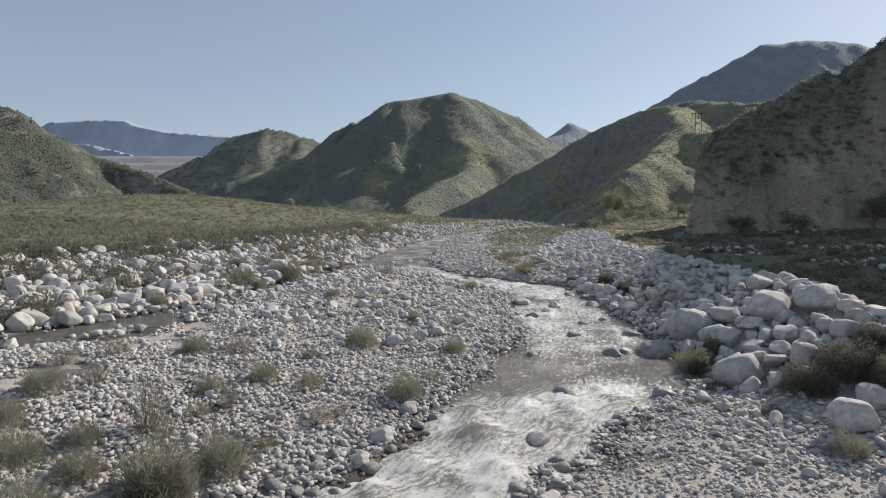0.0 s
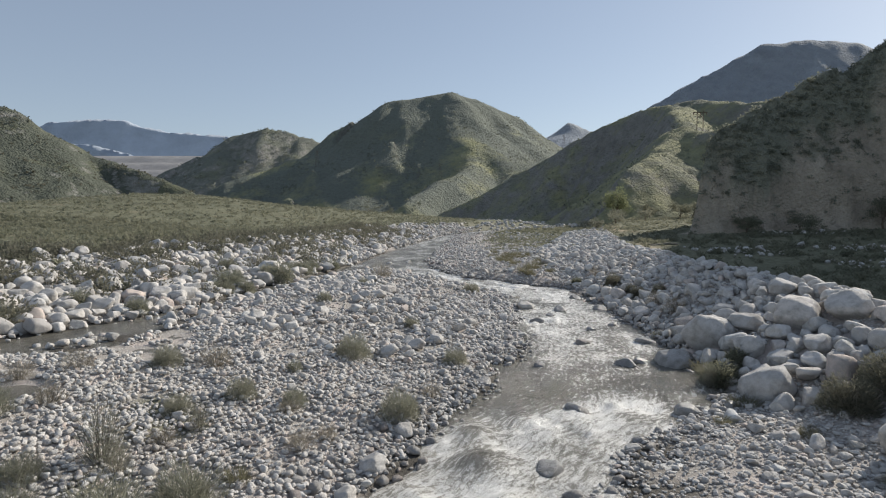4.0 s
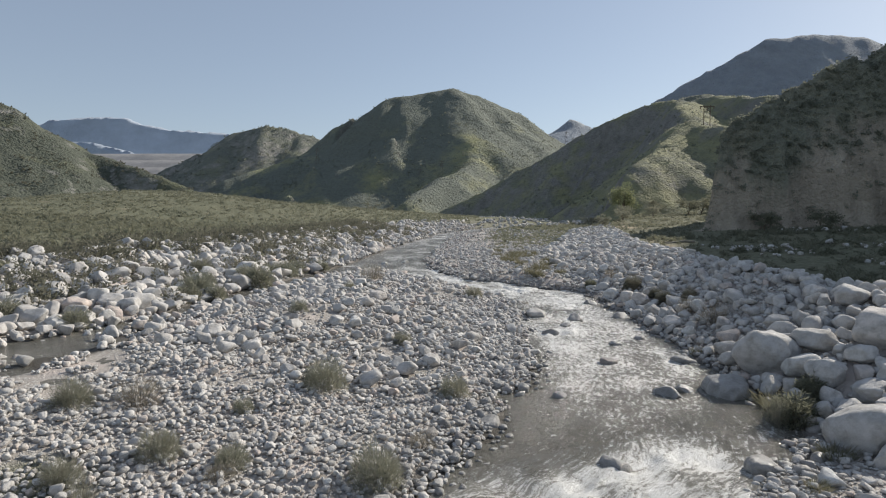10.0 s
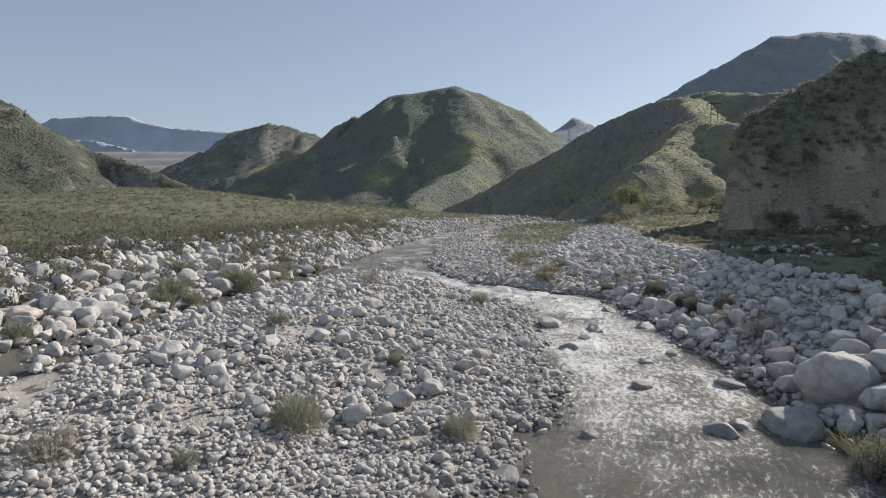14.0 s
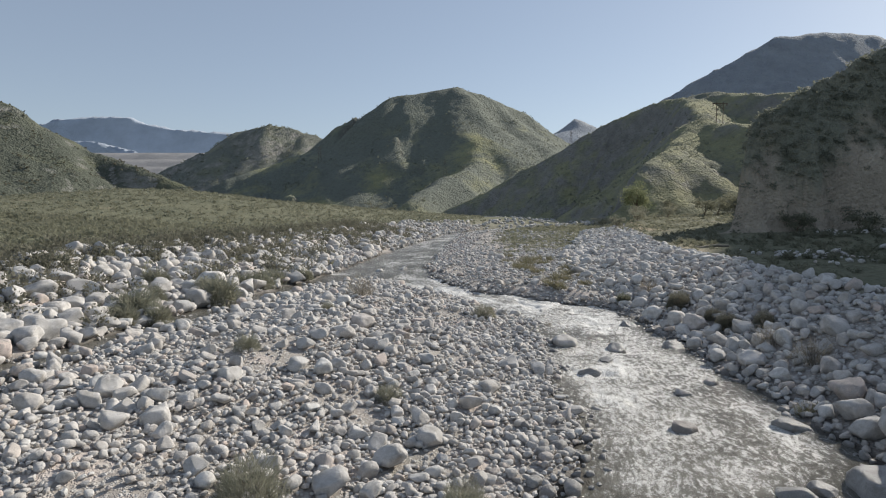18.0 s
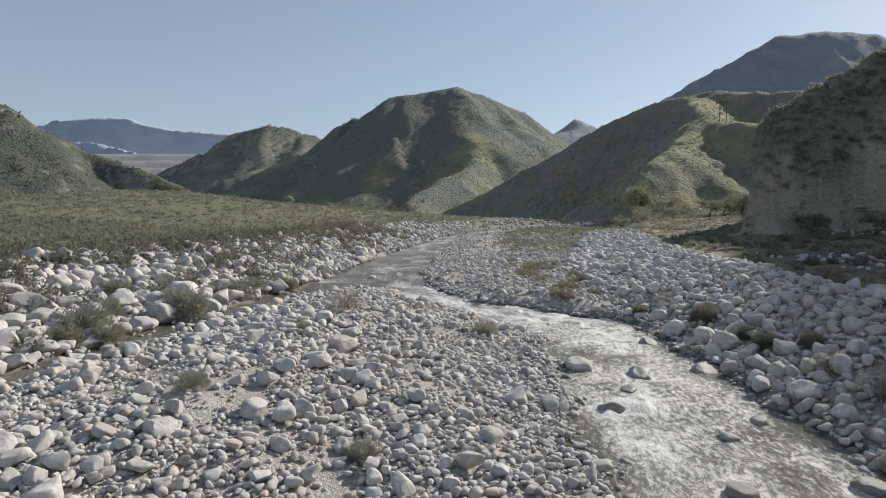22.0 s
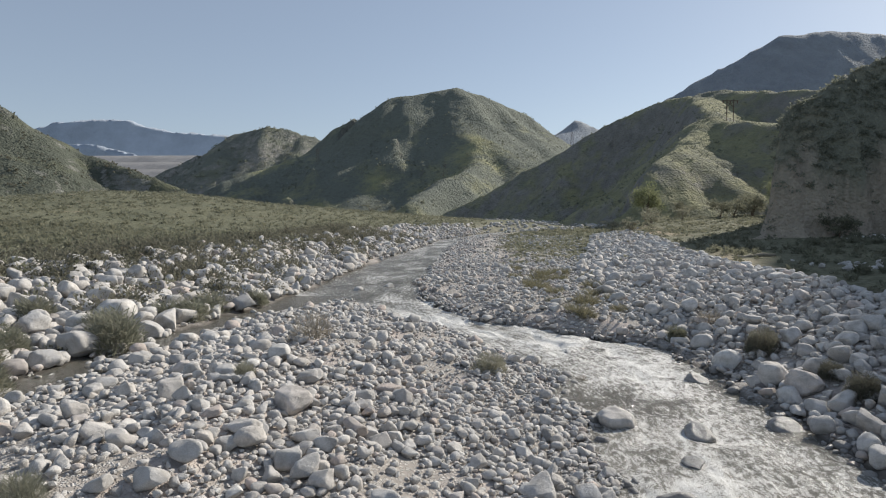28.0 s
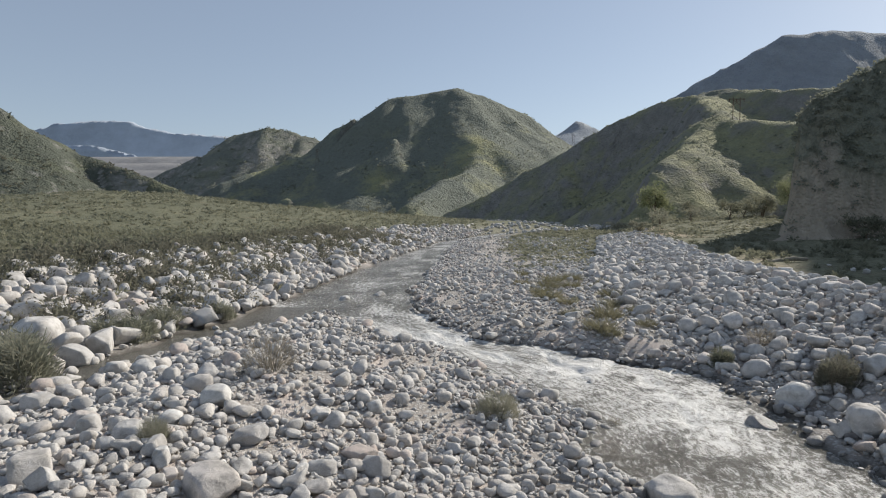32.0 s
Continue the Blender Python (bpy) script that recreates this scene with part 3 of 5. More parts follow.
# ---------------- hills ----------------
def ridge_height(x, y, ridges, crest=3.0):
    """Highest of the slopes that fall away from ridge lines; each ridge: points (x, y, z), slope (or slopes to its left and right).
    Also gives the way from the ridge, the way along it, and how far the slope stands over the next ridge's."""
    best, near, along, second = np.full(x.shape, -1e9), np.full(x.shape, 1e9), np.zeros(x.shape), np.full(x.shape, -1e9)
    for number, (line, slope) in enumerate(ridges):
        top, gap, way, start = np.full(x.shape, -1e9), np.full(x.shape, 1e9), np.zeros(x.shape), 97.0 * number
        for (ax, ay, az), (bx, by, bz) in zip(line[:-1], line[1:]):
            dx, dy = bx - ax, by - ay
            k = np.clip(((x - ax) * dx + (y - ay) * dy) / (dx * dx + dy * dy), 0, 1)
            d = np.hypot(x - ax - k * dx, y - ay - k * dy)
            left = dx * (y - ay) - dy * (x - ax) > 0
            fall = np.where(left, slope[0], slope[1]) if isinstance(slope, tuple) else slope
            z = az + k * (bz - az) - fall * (np.sqrt(d * d + crest * crest) - crest)
            better = z > top
            top, gap, way = np.where(better, z, top), np.where(better, d, gap), np.where(better, start + k * math.hypot(dx, dy), way)
            start += math.hypot(dx, dy)
        better = top > best
        second = np.maximum(second, np.where(better, best, top))
        near, along, best = np.minimum(gap, near), np.where(better, way, along), np.where(better, top, best)
    return best, near, along, best - second


def hill(name, ridges, box, step, material, label, gully=(34.0, 7.0), seed=0, category="hill", warp=9.0, far=1.0):
    """far: how many times farther, and larger, than the numbers say, seen from the start of the flight."""
    ridges = [([(x * far, y * far, 5 + (z - 5) * far) for x, y, z in line], slope) for line, slope in ridges]
    x0, x1, y0, y1 = (v * far for v in box)
    step, warp, gully = step * far, warp * far, (gully[0] * far, gully[1] * far)
    gx, gy = np.arange(x0, x1, step), np.arange(y0, y1, step)
    hx, hy = np.meshgrid(gx, gy)
    wx = hx + warp * fbm(hx / 45 / far, hy / 45 / far, 3, seed + 5)
    wy = hy + warp * fbm(hx / 45 / far, hy / 45 / far, 3, seed + 9)
    z, d, along, over = ridge_height(wx, wy, ridges, 6.0 * far)
    wave, deep = gully
    rills = 0.5 - 0.5 * ridged(along / wave, d / (wave * 5), 4, seed)
    broad = 0.5 - 0.5 * ridged(wx / wave / 1.4, wy / wave / 1.4, 3, seed + 3)
    z = z - deep * smooth(0, 22 * far, d) * (rills * (0.3 + 0.7 * smooth(0, 10 * far, over)) + 0.6 * broad)
    z = z + 0.9 * fbm(hx / 6, hy / 6, 3, seed + 20) + 0.02 * wave * fbm(hx / 18, hy / 18, 3, seed + 30)
    floor = land(hx, hy)
    faces = grid_faces(len(gx), len(gy))
    faces = faces[(z - floor > -2.5).ravel()[faces].any(1)]
    v, f, _ = compact(np.stack([hx, hy, np.maximum(z, floor - 3)], -1).reshape(-1, 3), faces)
    ob = new(name, mesh_of(name, v, f, material))
    return tagged(ob, label, category, kind="structure"), (gx, gy, z, floor)


FAR = 1.5
HILL_MAIN = hill("hill_main", [
    ([(-172, 385, 12), (-137, 400, 28), (-113, 420, 40), (-76, 440, 67), (-36, 450, 91), (-22, 455, 93), (7, 460, 99), (24, 468, 96), (54, 490, 85), (82, 515, 74), (118, 545, 62), (170, 580, 60)], 0.72),
    ([(7, 460, 99), (21, 430, 72), (16, 392, 48), (10, 360, 36), (-1, 322, 24), (-16, 276, 11), (-20, 262, 5)], 0.72),
    ([(16, 392, 48), (36, 372, 34), (44, 350, 22)], 0.7), ([(24, 468, 96), (48, 440, 68), (62, 410, 46)], 0.7),
    ([(-45, 448, 84), (-60, 420, 56), (-78, 388, 30), (-92, 366, 12)], 0.75),
    ([(-20, 455, 92), (-26, 420, 66), (-34, 380, 40)], 0.8), ([(-113, 420, 40), (-120, 390, 24), (-124, 360, 11)], 0.8),
], (-230, 230, 235, 640), 2.1, HILL, "chaparral-covered hill with sunlit grassy spur", (30, 7), 101, far=FAR)
HILL_RIGHT = hill("hill_right", [
    ([(-12, 372, 4), (16, 368, 17), (40, 362, 31), (72, 352, 44), (90, 345, 54), (104, 338, 60), (117, 330, 65), (126, 300, 62), (130, 270, 55), (140, 250, 52), (190, 260, 60)], (0.86, 1.12)),
    ([(122, 315, 63), (104, 262, 50), (96, 229, 40), (79, 211, 29.5), (67, 197, 23.5), (58, 189, 20), (54, 185, 17.5)], (0.7, 1.9)),
    ([(96, 229, 40), (108, 205, 33), (112, 185, 24)], 0.7), ([(72, 352, 44), (66, 330, 28)], 0.95),
], (-40, 215, 160, 400), 1.5, HILL_GRASS, "grassy hill with a steep eroded face over the river", (15, 5), 202)
HILL_LEFT = hill("hill_left", [
    ([(-420, 380, 108), (-350, 392, 93), (-296, 400, 78), (-283, 405, 75), (-268, 412, 64), (-251, 420, 51), (-225, 415, 43), (-194, 402, 31), (-170, 388, 22), (-150, 372, 13)], 0.75),
    ([(-310, 400, 80), (-285, 360, 56), (-262, 320, 30), (-246, 300, 14)], 0.75), ([(-251, 420, 51), (-232, 380, 28), (-222, 352, 12)], 0.8),
], (-430, -130, 255, 520), 1.9, HILL_OUTCROP, "rocky green hillside with pale outcrops", (34, 5), 303)
HILL_BACK = hill("hill_back", [
    ([(-310, 600, 36), (-262, 625, 62), (-222, 645, 92), (-193, 650, 99), (-165, 655, 95), (-140, 655, 86), (-100, 665, 72), (-40, 690, 60)], 0.8),
    ([(-193, 650, 99), (-190, 610, 66), (-186, 575, 34)], 0.8), ([(-222, 645, 92), (-232, 605, 55), (-236, 575, 30)], 0.8), ([(-150, 655, 90), (-150, 610, 52), (-150, 580, 28)], 0.8),
], (-360, 0, 520, 760), 3.0, HILL_ROCK, "eroded brushy hill with pale gullies", (18, 8), 404, far=FAR)
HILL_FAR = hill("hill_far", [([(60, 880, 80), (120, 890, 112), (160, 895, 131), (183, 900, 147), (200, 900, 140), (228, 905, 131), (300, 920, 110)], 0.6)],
                (0, 380, 780, 1010), 8.0, HILL_HAZE_TINT, "small haze-tinted far hill", (60, 12), 505, far=FAR)
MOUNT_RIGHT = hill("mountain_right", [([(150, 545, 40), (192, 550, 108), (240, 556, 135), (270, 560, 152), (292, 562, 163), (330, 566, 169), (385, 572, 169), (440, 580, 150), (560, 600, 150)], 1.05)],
                   (120, 640, 380, 720), 5.0, HILL_HAZE_TINT, "broad haze-tinted mountain shoulder", (70, 3), 606, "mountain", 2.0)
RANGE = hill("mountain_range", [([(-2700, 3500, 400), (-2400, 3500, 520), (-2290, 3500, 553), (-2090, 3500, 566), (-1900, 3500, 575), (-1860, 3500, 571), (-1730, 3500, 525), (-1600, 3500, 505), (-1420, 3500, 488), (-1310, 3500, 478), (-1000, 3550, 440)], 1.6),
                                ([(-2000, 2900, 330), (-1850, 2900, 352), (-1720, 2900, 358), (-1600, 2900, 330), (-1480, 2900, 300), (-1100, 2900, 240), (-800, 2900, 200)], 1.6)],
             (-2900, -700, 2400, 3900), 16.0, FAR_RANGE, "haze-tinted blue mountain range on the horizon", (160, 22), 707, "mountain range")


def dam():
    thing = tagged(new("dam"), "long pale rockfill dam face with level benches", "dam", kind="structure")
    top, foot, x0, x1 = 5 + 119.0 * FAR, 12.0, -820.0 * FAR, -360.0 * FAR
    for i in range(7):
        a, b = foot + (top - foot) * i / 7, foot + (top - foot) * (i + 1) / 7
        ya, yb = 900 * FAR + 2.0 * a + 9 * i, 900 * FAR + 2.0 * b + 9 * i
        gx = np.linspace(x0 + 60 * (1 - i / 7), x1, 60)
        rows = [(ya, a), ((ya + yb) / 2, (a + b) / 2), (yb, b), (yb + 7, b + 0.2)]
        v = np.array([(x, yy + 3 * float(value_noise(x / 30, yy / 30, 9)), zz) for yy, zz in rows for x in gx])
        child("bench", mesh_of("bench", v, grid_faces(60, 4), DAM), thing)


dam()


# near bluff over the track: steep sandy face with a brushy slope above
def brush_line(x, y, z):
    """1 where brush covers the bluff, 0 on its bare sandy face; the border climbs along the face."""
    border = 9.0 + 0.22 * (x - 37) + 0.55 * np.clip(x - 58, 0, 40)
    return smooth(-3.0, 4.0, z - border + 7.0 * fbm(x / 7, z / 7, 4, 85) + 2.0 * fbm(x / 1.5, z / 1.5, 2, 86))


def bluff():
    gx, gy = np.arange(33, 150, 0.5), np.arange(40, 165, 0.5)
    bx, by = np.meshgrid(gx, gy)
    flute = 2.0 * ridged(bx / 9, by / 9, 3, 81) + 0.9 * fbm(bx / 2.4, by / 2.4, 3, 83)
    d1 = by - (91 + 0.09 * (bx - 37) - 1.15 * np.clip(bx - 70, 0, 45)) + flute * 0.8
    d2 = ((bx - 37) - 0.62 * (by - 91)) * 0.85 + flute * 0.25
    d = np.minimum(d1, d2)
    floor = land(bx, by)
    face = 6.5 * smooth(-0.3, 1.5, d) + 1.8 * np.clip(d1 - 0.8, 0, 13) + 0.85 * np.clip(d1 - 13.8, 0, 60)
    # the slope out of view on the right is raised to shade the track
    flank = 10.4 * smooth(-0.3, 1.0, d2) + 0.65 * np.clip(bx - 37, 0, 200) * (1 + 0.3 * smooth(0, 25, bx - 0.765 * by - 1.0)) - 0.62 * np.clip(by - 100, 0, 99) * (1 - smooth(0, 9, bx - 0.765 * by - 1.0))
    z = floor - 1.5 * (1 - smooth(-1.0, 0, d)) + np.minimum(face, flank) + (1.2 * fbm(bx / 5, by / 5, 5, 87)) * smooth(0, 2, d)
    talus = floor - 0.6 + 1.5 * smooth(-3.5, 1.0, d + 1.2 * fbm(bx / 4, by / 4, 3, 89)) ** 2
    z = np.where(d < -0.8, talus, np.maximum(z, talus))
    faces = grid_faces(len(gx), len(gy))
    faces = faces[(d > -6.0).ravel()[faces].any(1)]
    v, f, masks = compact(np.stack([bx, by, z], -1).reshape(-1, 3), faces, {"brush": brush_line(bx, by, z)})
    ob = new("bluff", mesh_of("bluff", v, f, BLUFF, True, masks))
    tagged(ob, "steep sandy bluff dotted with shrubs, brush on its upper slope", "cliff", kind="structure")
    return gx, gy, z, floor


BLUFF_GRID = bluff()


# ---------------- stones ----------------
rng = np.random.default_rng(7)


def ball(level):
    bm = bmesh.new()
    bmesh.ops.create_icosphere(bm, subdivisions=level, radius=1.0)
    v = np.array([p.co[:] for p in bm.verts])
    f = np.array([[p.index for p in q.verts] for q in bm.faces])
    bm.free()
    return v, f


BALLS = {k: ball(k) for k in (1, 2, 3, 4)}


def boulder_shape(seed, level, flats=6, bumps=0.12, low=0.46, high=0.82, cut=0.93, tall=(0.46, 0.8)):
    """A sub-angular river stone: a ball worn to a skewed block, its corners left round, with low swellings and dents."""
    r = np.random.default_rng(seed)
    v, f = BALLS[level]
    v = v.copy()
    sides = [np.array(n, float) + r.normal(0, 0.34, 3) for n in ((1, 0, 0), (-1, 0, 0), (0, 1, 0), (0, -1, 0), (0, 0, 1), (0, 0, -1))]
    for n in sides + [r.normal(size=3) for _ in range(flats)]:
        n = n / np.linalg.norm(n)
        over = v @ n - r.uniform(low, high)
        v -= np.where(over > 0, over * cut, 0)[:, None] * n
    for wave, deep in ((1.9, 1.0), (4.6, 0.45), (9.0, 0.2)):
        a, b = r.normal(0, wave, (3, 3)), r.uniform(0, 6, 3)
        v *= 1 + bumps * deep * np.sin(v @ a + b).mean(1, keepdims=True)
    v *= (1.0, r.uniform(0.62, 0.95), r.uniform(*tall))
    v /= np.abs(v).max()
    return v, f


SHAPES = 16
SHAPE = {(s, k): boulder_shape(500 + s, k) for s in range(SHAPES) for k in (1, 2, 3)}
BIG_MESH = {(s, m.name): mesh_of("boulder", *boulder_shape(900 + s, 4, 6, 0.14, 0.58, 0.92, 0.8, (0.62, 0.92)), m) for s in range(10) for m in (STONE, WET_STONE)}
STONE_MESH = {(s, k, m.name): mesh_of("stone", *SHAPE[s, k], m) for s in range(SHAPES) for k in (2, 3) for m in (STONE, WET_STONE)}


def turns(n, tilt=0.35):
    yaw, lean, way = rng.uniform(0, 2 * np.pi, n), rng.uniform(0, tilt, n), rng.uniform(0, 2 * np.pi, n)
    cy, sy = np.cos(yaw), np.sin(yaw)
    z0, o1 = np.zeros(n), np.ones(n)
    rz = np.array([[cy, -sy, z0], [sy, cy, z0], [z0, z0, o1]]).transpose(2, 0, 1)
    kx, ky, c, s = np.cos(way), np.sin(way), np.cos(lean), np.sin(lean)
    rt = np.array([[c + kx * kx * (1 - c), kx * ky * (1 - c), ky * s], [kx * ky * (1 - c), c + ky * ky * (1 - c), -kx * s], [-ky * s, kx * s, c]]).transpose(2, 0, 1)
    return rt @ rz


def scatter(classes, box, allowed, pack=0.8, taken=None):
    """Stones of falling size classes (count, low, high) strewn over box where allowed, none too close to a larger one."""
    x0, x1, y0, y1 = box
    cell, out = 0.8, []
    bins = taken if taken is not None else {}
    for count, low, high in classes:
        px, py = rng.uniform(x0, x1, count), rng.uniform(y0, y1, count)
        size = low * (high / low) ** (rng.random(count) ** 1.6)
        ok = rng.random(count) < allowed(px, py, size)
        for x, y, s in zip(px[ok], py[ok], size[ok]):
            i, j, clear = int(x // cell), int(y // cell), True
            for a in range(i - 2, i + 3):
                for b in range(j - 2, j + 3):
                    for qx, qy, qs in bins.get((a, b), ()):
                        reach = pack * 0.5 * (s + qs)
                        if (qx - x) ** 2 + (qy - y) ** 2 < reach * reach:
                            clear = False
                            break
                    if not clear:
                        break
                if not clear:
                    break
            if clear:
                bins.setdefault((i, j), []).append((x, y, s))
                out.append((x, y, s))
    return np.array(out).reshape(-1, 3)


def level_for(y, size):
    """Rounder meshes where the stone lies close to the flight line."""
    reach = np.where(y < 37, 12.0, 12.0 + 1.35 * (y - 37.0))
    seen = size / reach
    return np.where(y < 8, 1, np.where(seen > 0.05, 3, np.where(seen > 0.0145, 2, 1)))


def joined(name, pts, material, parent, lift, label, tilt=0.35, flat=1.0):
    if not len(pts):
        return
    lv = level_for(pts[:, 1], pts[:, 2])
    which = rng.integers(0, SHAPES, len(pts))
    spin = turns(len(pts), tilt)
    z = land(pts[:, 0], pts[:, 1]) + lift * pts[:, 2]
    vs, fs, soft, base = [], [], [], 0
    for k in (1, 2, 3):
        for s in range(SHAPES):
            sel = np.where((lv == k) & (which == s))[0]
            if not len(sel):
                continue
            v, f = SHAPE[s, k]
            w = np.einsum("nij,vj->nvi", spin[sel], v) * (pts[sel, 2] * 0.5)[:, None, None] * (1, 1, flat)
            w += np.stack([pts[sel, 0], pts[sel, 1], z[sel]], -1)[:, None, :]
            vs.append(w.reshape(-1, 3))
            fs.append((f[None] + base + (np.arange(len(sel)) * len(v))[:, None, None]).reshape(-1, 3))
            soft.append(np.full(len(sel) * len(f), k > 1))
            base += len(sel) * len(v)
    child(name, mesh_of(name, np.concatenate(vs), np.concatenate(fs), material, np.concatenate(soft)), parent, label, "stuff")


def single(name, x, y, size, parent, lift, material=STONE, tilt=0.35, z=None, big=False, high=1.0):
    s = int(rng.integers(0, SHAPES))
    ob = new(name, BIG_MESH[s % 10, material.name] if big else STONE_MESH[s, 3 if size / max(12.0, y - 25.0) > 0.02 else 2, material.name])
    r = Matrix([list(row) for row in turns(1, tilt)[0]]).to_4x4()
    z = float(land(x, y)) if z is None else z
    ob.matrix_world = Matrix.Translation((x, y, z + lift * size)) @ Matrix.Diagonal((1, 1, high, 1)) @ r @ Matrix.Scale(size / 2, 4)
    if parent is not None:
        ob.parent = parent
    return ob


def stone_field(name, label, pts, stretch, lift, piece="stone", material=STONE, rest=STONES, tilt=0.35, category="gravel bar", flat=1.0):
    thing = tagged(new(name), label, category, kind="structure")
    near = np.where((pts[:, 1] > stretch[0]) & (pts[:, 1] < stretch[1]))[0]
    near = near[np.argsort(-pts[near, 2])][:300]
    for i in near:
        single(piece, *pts[i], thing, lift, material, tilt, high=flat)
    joined("cobbles", np.delete(pts, near, 0), rest, thing, lift, "", tilt, flat)
    return thing


def dry(x, y, margin=0.0):
    water = np.where((x < divide(y)) & (y < 56), side_level(y), stream_level(x, y))
    return land(x, y) > water + margin


# big boulders that stand out, with the stretch of bank on which they lie: x, y, size
BIG_BANK = [(10.6, 25.9, 2.5), (10.3, 20.6, 2.1), (13.3, 24.4, 2.2), (12.0, 25.4, 1.9), (14.6, 23.4, 2.1), (12.6, 21.9, 1.4), (12.3, 23.7, 1.3), (15.0, 21.9, 1.4),
            (11.5, 22.2, 1.3), (12.0, 21.1, 1.1), (13.4, 22.6, 1.2), (11.2, 23.6, 1.4), (13.9, 21.4, 1.1), (10.4, 33.2, 1.2), (10.6, 40.2, 1.3), (10.9, 39.2, 1.4),
            (11.2, 29.4, 1.5), (10.5, 28.2, 1.2), (12.6, 28.6, 1.5), (14.6, 27.6, 1.7)]
BIG_LEFT = [(-11.6, 40.9, 1.7), (-12.6, 44.7, 2.1), (-15.4, 31.5, 1.5), (-14.6, 32.6, 1.4), (-16.2, 29.6, 1.5), (-17.6, 33.4, 1.6), (-13.6, 36.2, 1.5), (-15.6, 36.8, 1.4), (-11.4, 47.4, 1.3), (-12.8, 51.0, 1.4), (-10.2, 54.0, 1.2)]
BIG_NEAR = [(10.9, 15.7, 1.3), (12.2, 16.8, 1.2), (11.4, 14.6, 1.0), (12.3, 15.2, 1.1)]
BIG_BAR = [(-4.0, 29.2, 0.95), (-3.2, 37.1, 1.0), (-3.1, 35.0, 1.1), (-6.7, 37.7, 1.0), (-5.2, 36.6, 0.8), (-1.6, 15.4, 0.95), (-1.0, 17.3, 0.65), (-2.0, 14.0, 0.7), (-7.5, 34.2, 0.8), (-5.6, 32.4, 0.75), (-2.2, 38.8, 0.7), (-8.2, 36.0, 0.85), (-4.4, 38.6, 0.9), (-1.6, 36.2, 0.75)]
IN_STREAM = [(2.5, 15.7, 0.8), (4.0, 19.6, 0.85), (7.4, 19.7, 0.9), (1.3, 21.8, 1.0), (-1.8, 13.9, 0.65), (6.9, 24.4, 1.05), (7.6, 24.8, 0.6), (8.9, 24.6, 1.6), (6.1, 28.1, 0.85), (2.9, 27.7, 0.65),
             (9.0, 28.3, 1.0), (8.6, 32.2, 0.75), (4.9, 37.4, 1.05), (6.8, 36.7, 0.95), (4.9, 33.2, 0.85), (9.2, 37.1, 0.9), (5.9, 34.9, 0.6), (0.4, 45.6, 0.85), (-0.5, 45.2, 0.7), (-4.8, 48.5, 0.9),
             (-2.0, 49.8, 1.0), (2.0, 45.5, 0.6), (8.7, 41.5, 0.85), (5.2, 45.2, 0.4), (7.2, 31.0, 0.6), (3.6, 24.0, 0.45), (-3.5, 60.5, 0.8), (-5.2, 58.6, 0.7)]

taken_bank, taken_left, taken_bar, taken_near = {}, {}, {}, {}
for places, bins in ((BIG_BANK, taken_bank), (BIG_LEFT, taken_left), (BIG_BAR + IN_STREAM, taken_bar), (BIG_NEAR, taken_near)):
    for x, y, s in places:
        bins.setdefault((int(x // 0.8), int(y // 0.8)), []).append((x, y, s))


def on_bar(x, y, size):
    patch = fbm(x * 0.4, y * 0.4, 3, 91)
    fine = smooth(0.22, 0.4, patch)
    inside = (x > at(SIDE_IN, y) - 0.5) & (x < at(MAIN_L, y) + 0.5) & np.where(x < divide(y), dry(x, y, 0.04), dry(x, y, -0.06))
    coarse = (0.12 * (size < 0.36) + (1 - 0.12 * (size < 0.36)) * smooth(21, 28, y)) * (1 - 0.6 * smooth(-1.0, 1.5, x) * smooth(0.3, 0.5, size)) * (1 - 0.45 * smooth(-1.5, 2.5, x) * (size > 0.4))
    return inside * np.where(size > 0.24, coarse, 1.0) * np.where(size > 0.24, 1 - 0.95 * fine, 1 - 0.8 * fine)


bar_pts = scatter([(900, 0.5, 0.8), (6000, 0.33, 0.5), (28000, 0.2, 0.33), (95000, 0.11, 0.2), (30000, 0.08, 0.11)], (-23, 4.5, 8, 57), on_bar, 0.57, taken_bar)
bar = stone_field("gravel_bar", "broad mid-stream bar of pale rounded granite cobbles", bar_pts, (12, 36), 0.24, tilt=0.7, flat=0.95)
for x, y, s in BIG_BAR:
    single("boulder", x, y, s * 0.8, bar, 0.16, big=True, high=0.85)


# the wash goes on downstream, behind the start of the flight
lower_pts = scatter([(900, 0.34, 0.5), (7000, 0.2, 0.34), (12000, 0.13, 0.2)], (-23, 15, -12, 8), lambda x, y, s: dry(x, y, -0.04) * ((x > at(SIDE_IN, y)) & ((x < at(MAIN_L, y)) | (x > at(MAIN_R, y)))), 0.7)
joined("lower_cobbles", lower_pts, STONES, bar, 0.2, "small pale cobbles of the lower wash", 0.6)


def in_channel(x, y, size):
    return ((x > at(SIDE_OUT, y) - 0.3) & (x < at(SIDE_IN, y) + 0.4)) * (0.12 + 0.88 * smooth(-0.05, 0.25, fbm(x * 0.6, y * 0.6, 2, 93))) * (0.45 + 0.55 * smooth(26, 30, y)) * (1 - 0.8 * smooth(40, 46, y))


channel_pts = scatter([(900, 0.35, 0.7), (3500, 0.2, 0.35), (6000, 0.1, 0.2)], (-20, -7, 17, 50), in_channel, 0.7)
joined("channel_cobbles", channel_pts, STONES, bar, 0.3, "cobbles standing in the shallow side channel", 0.6)


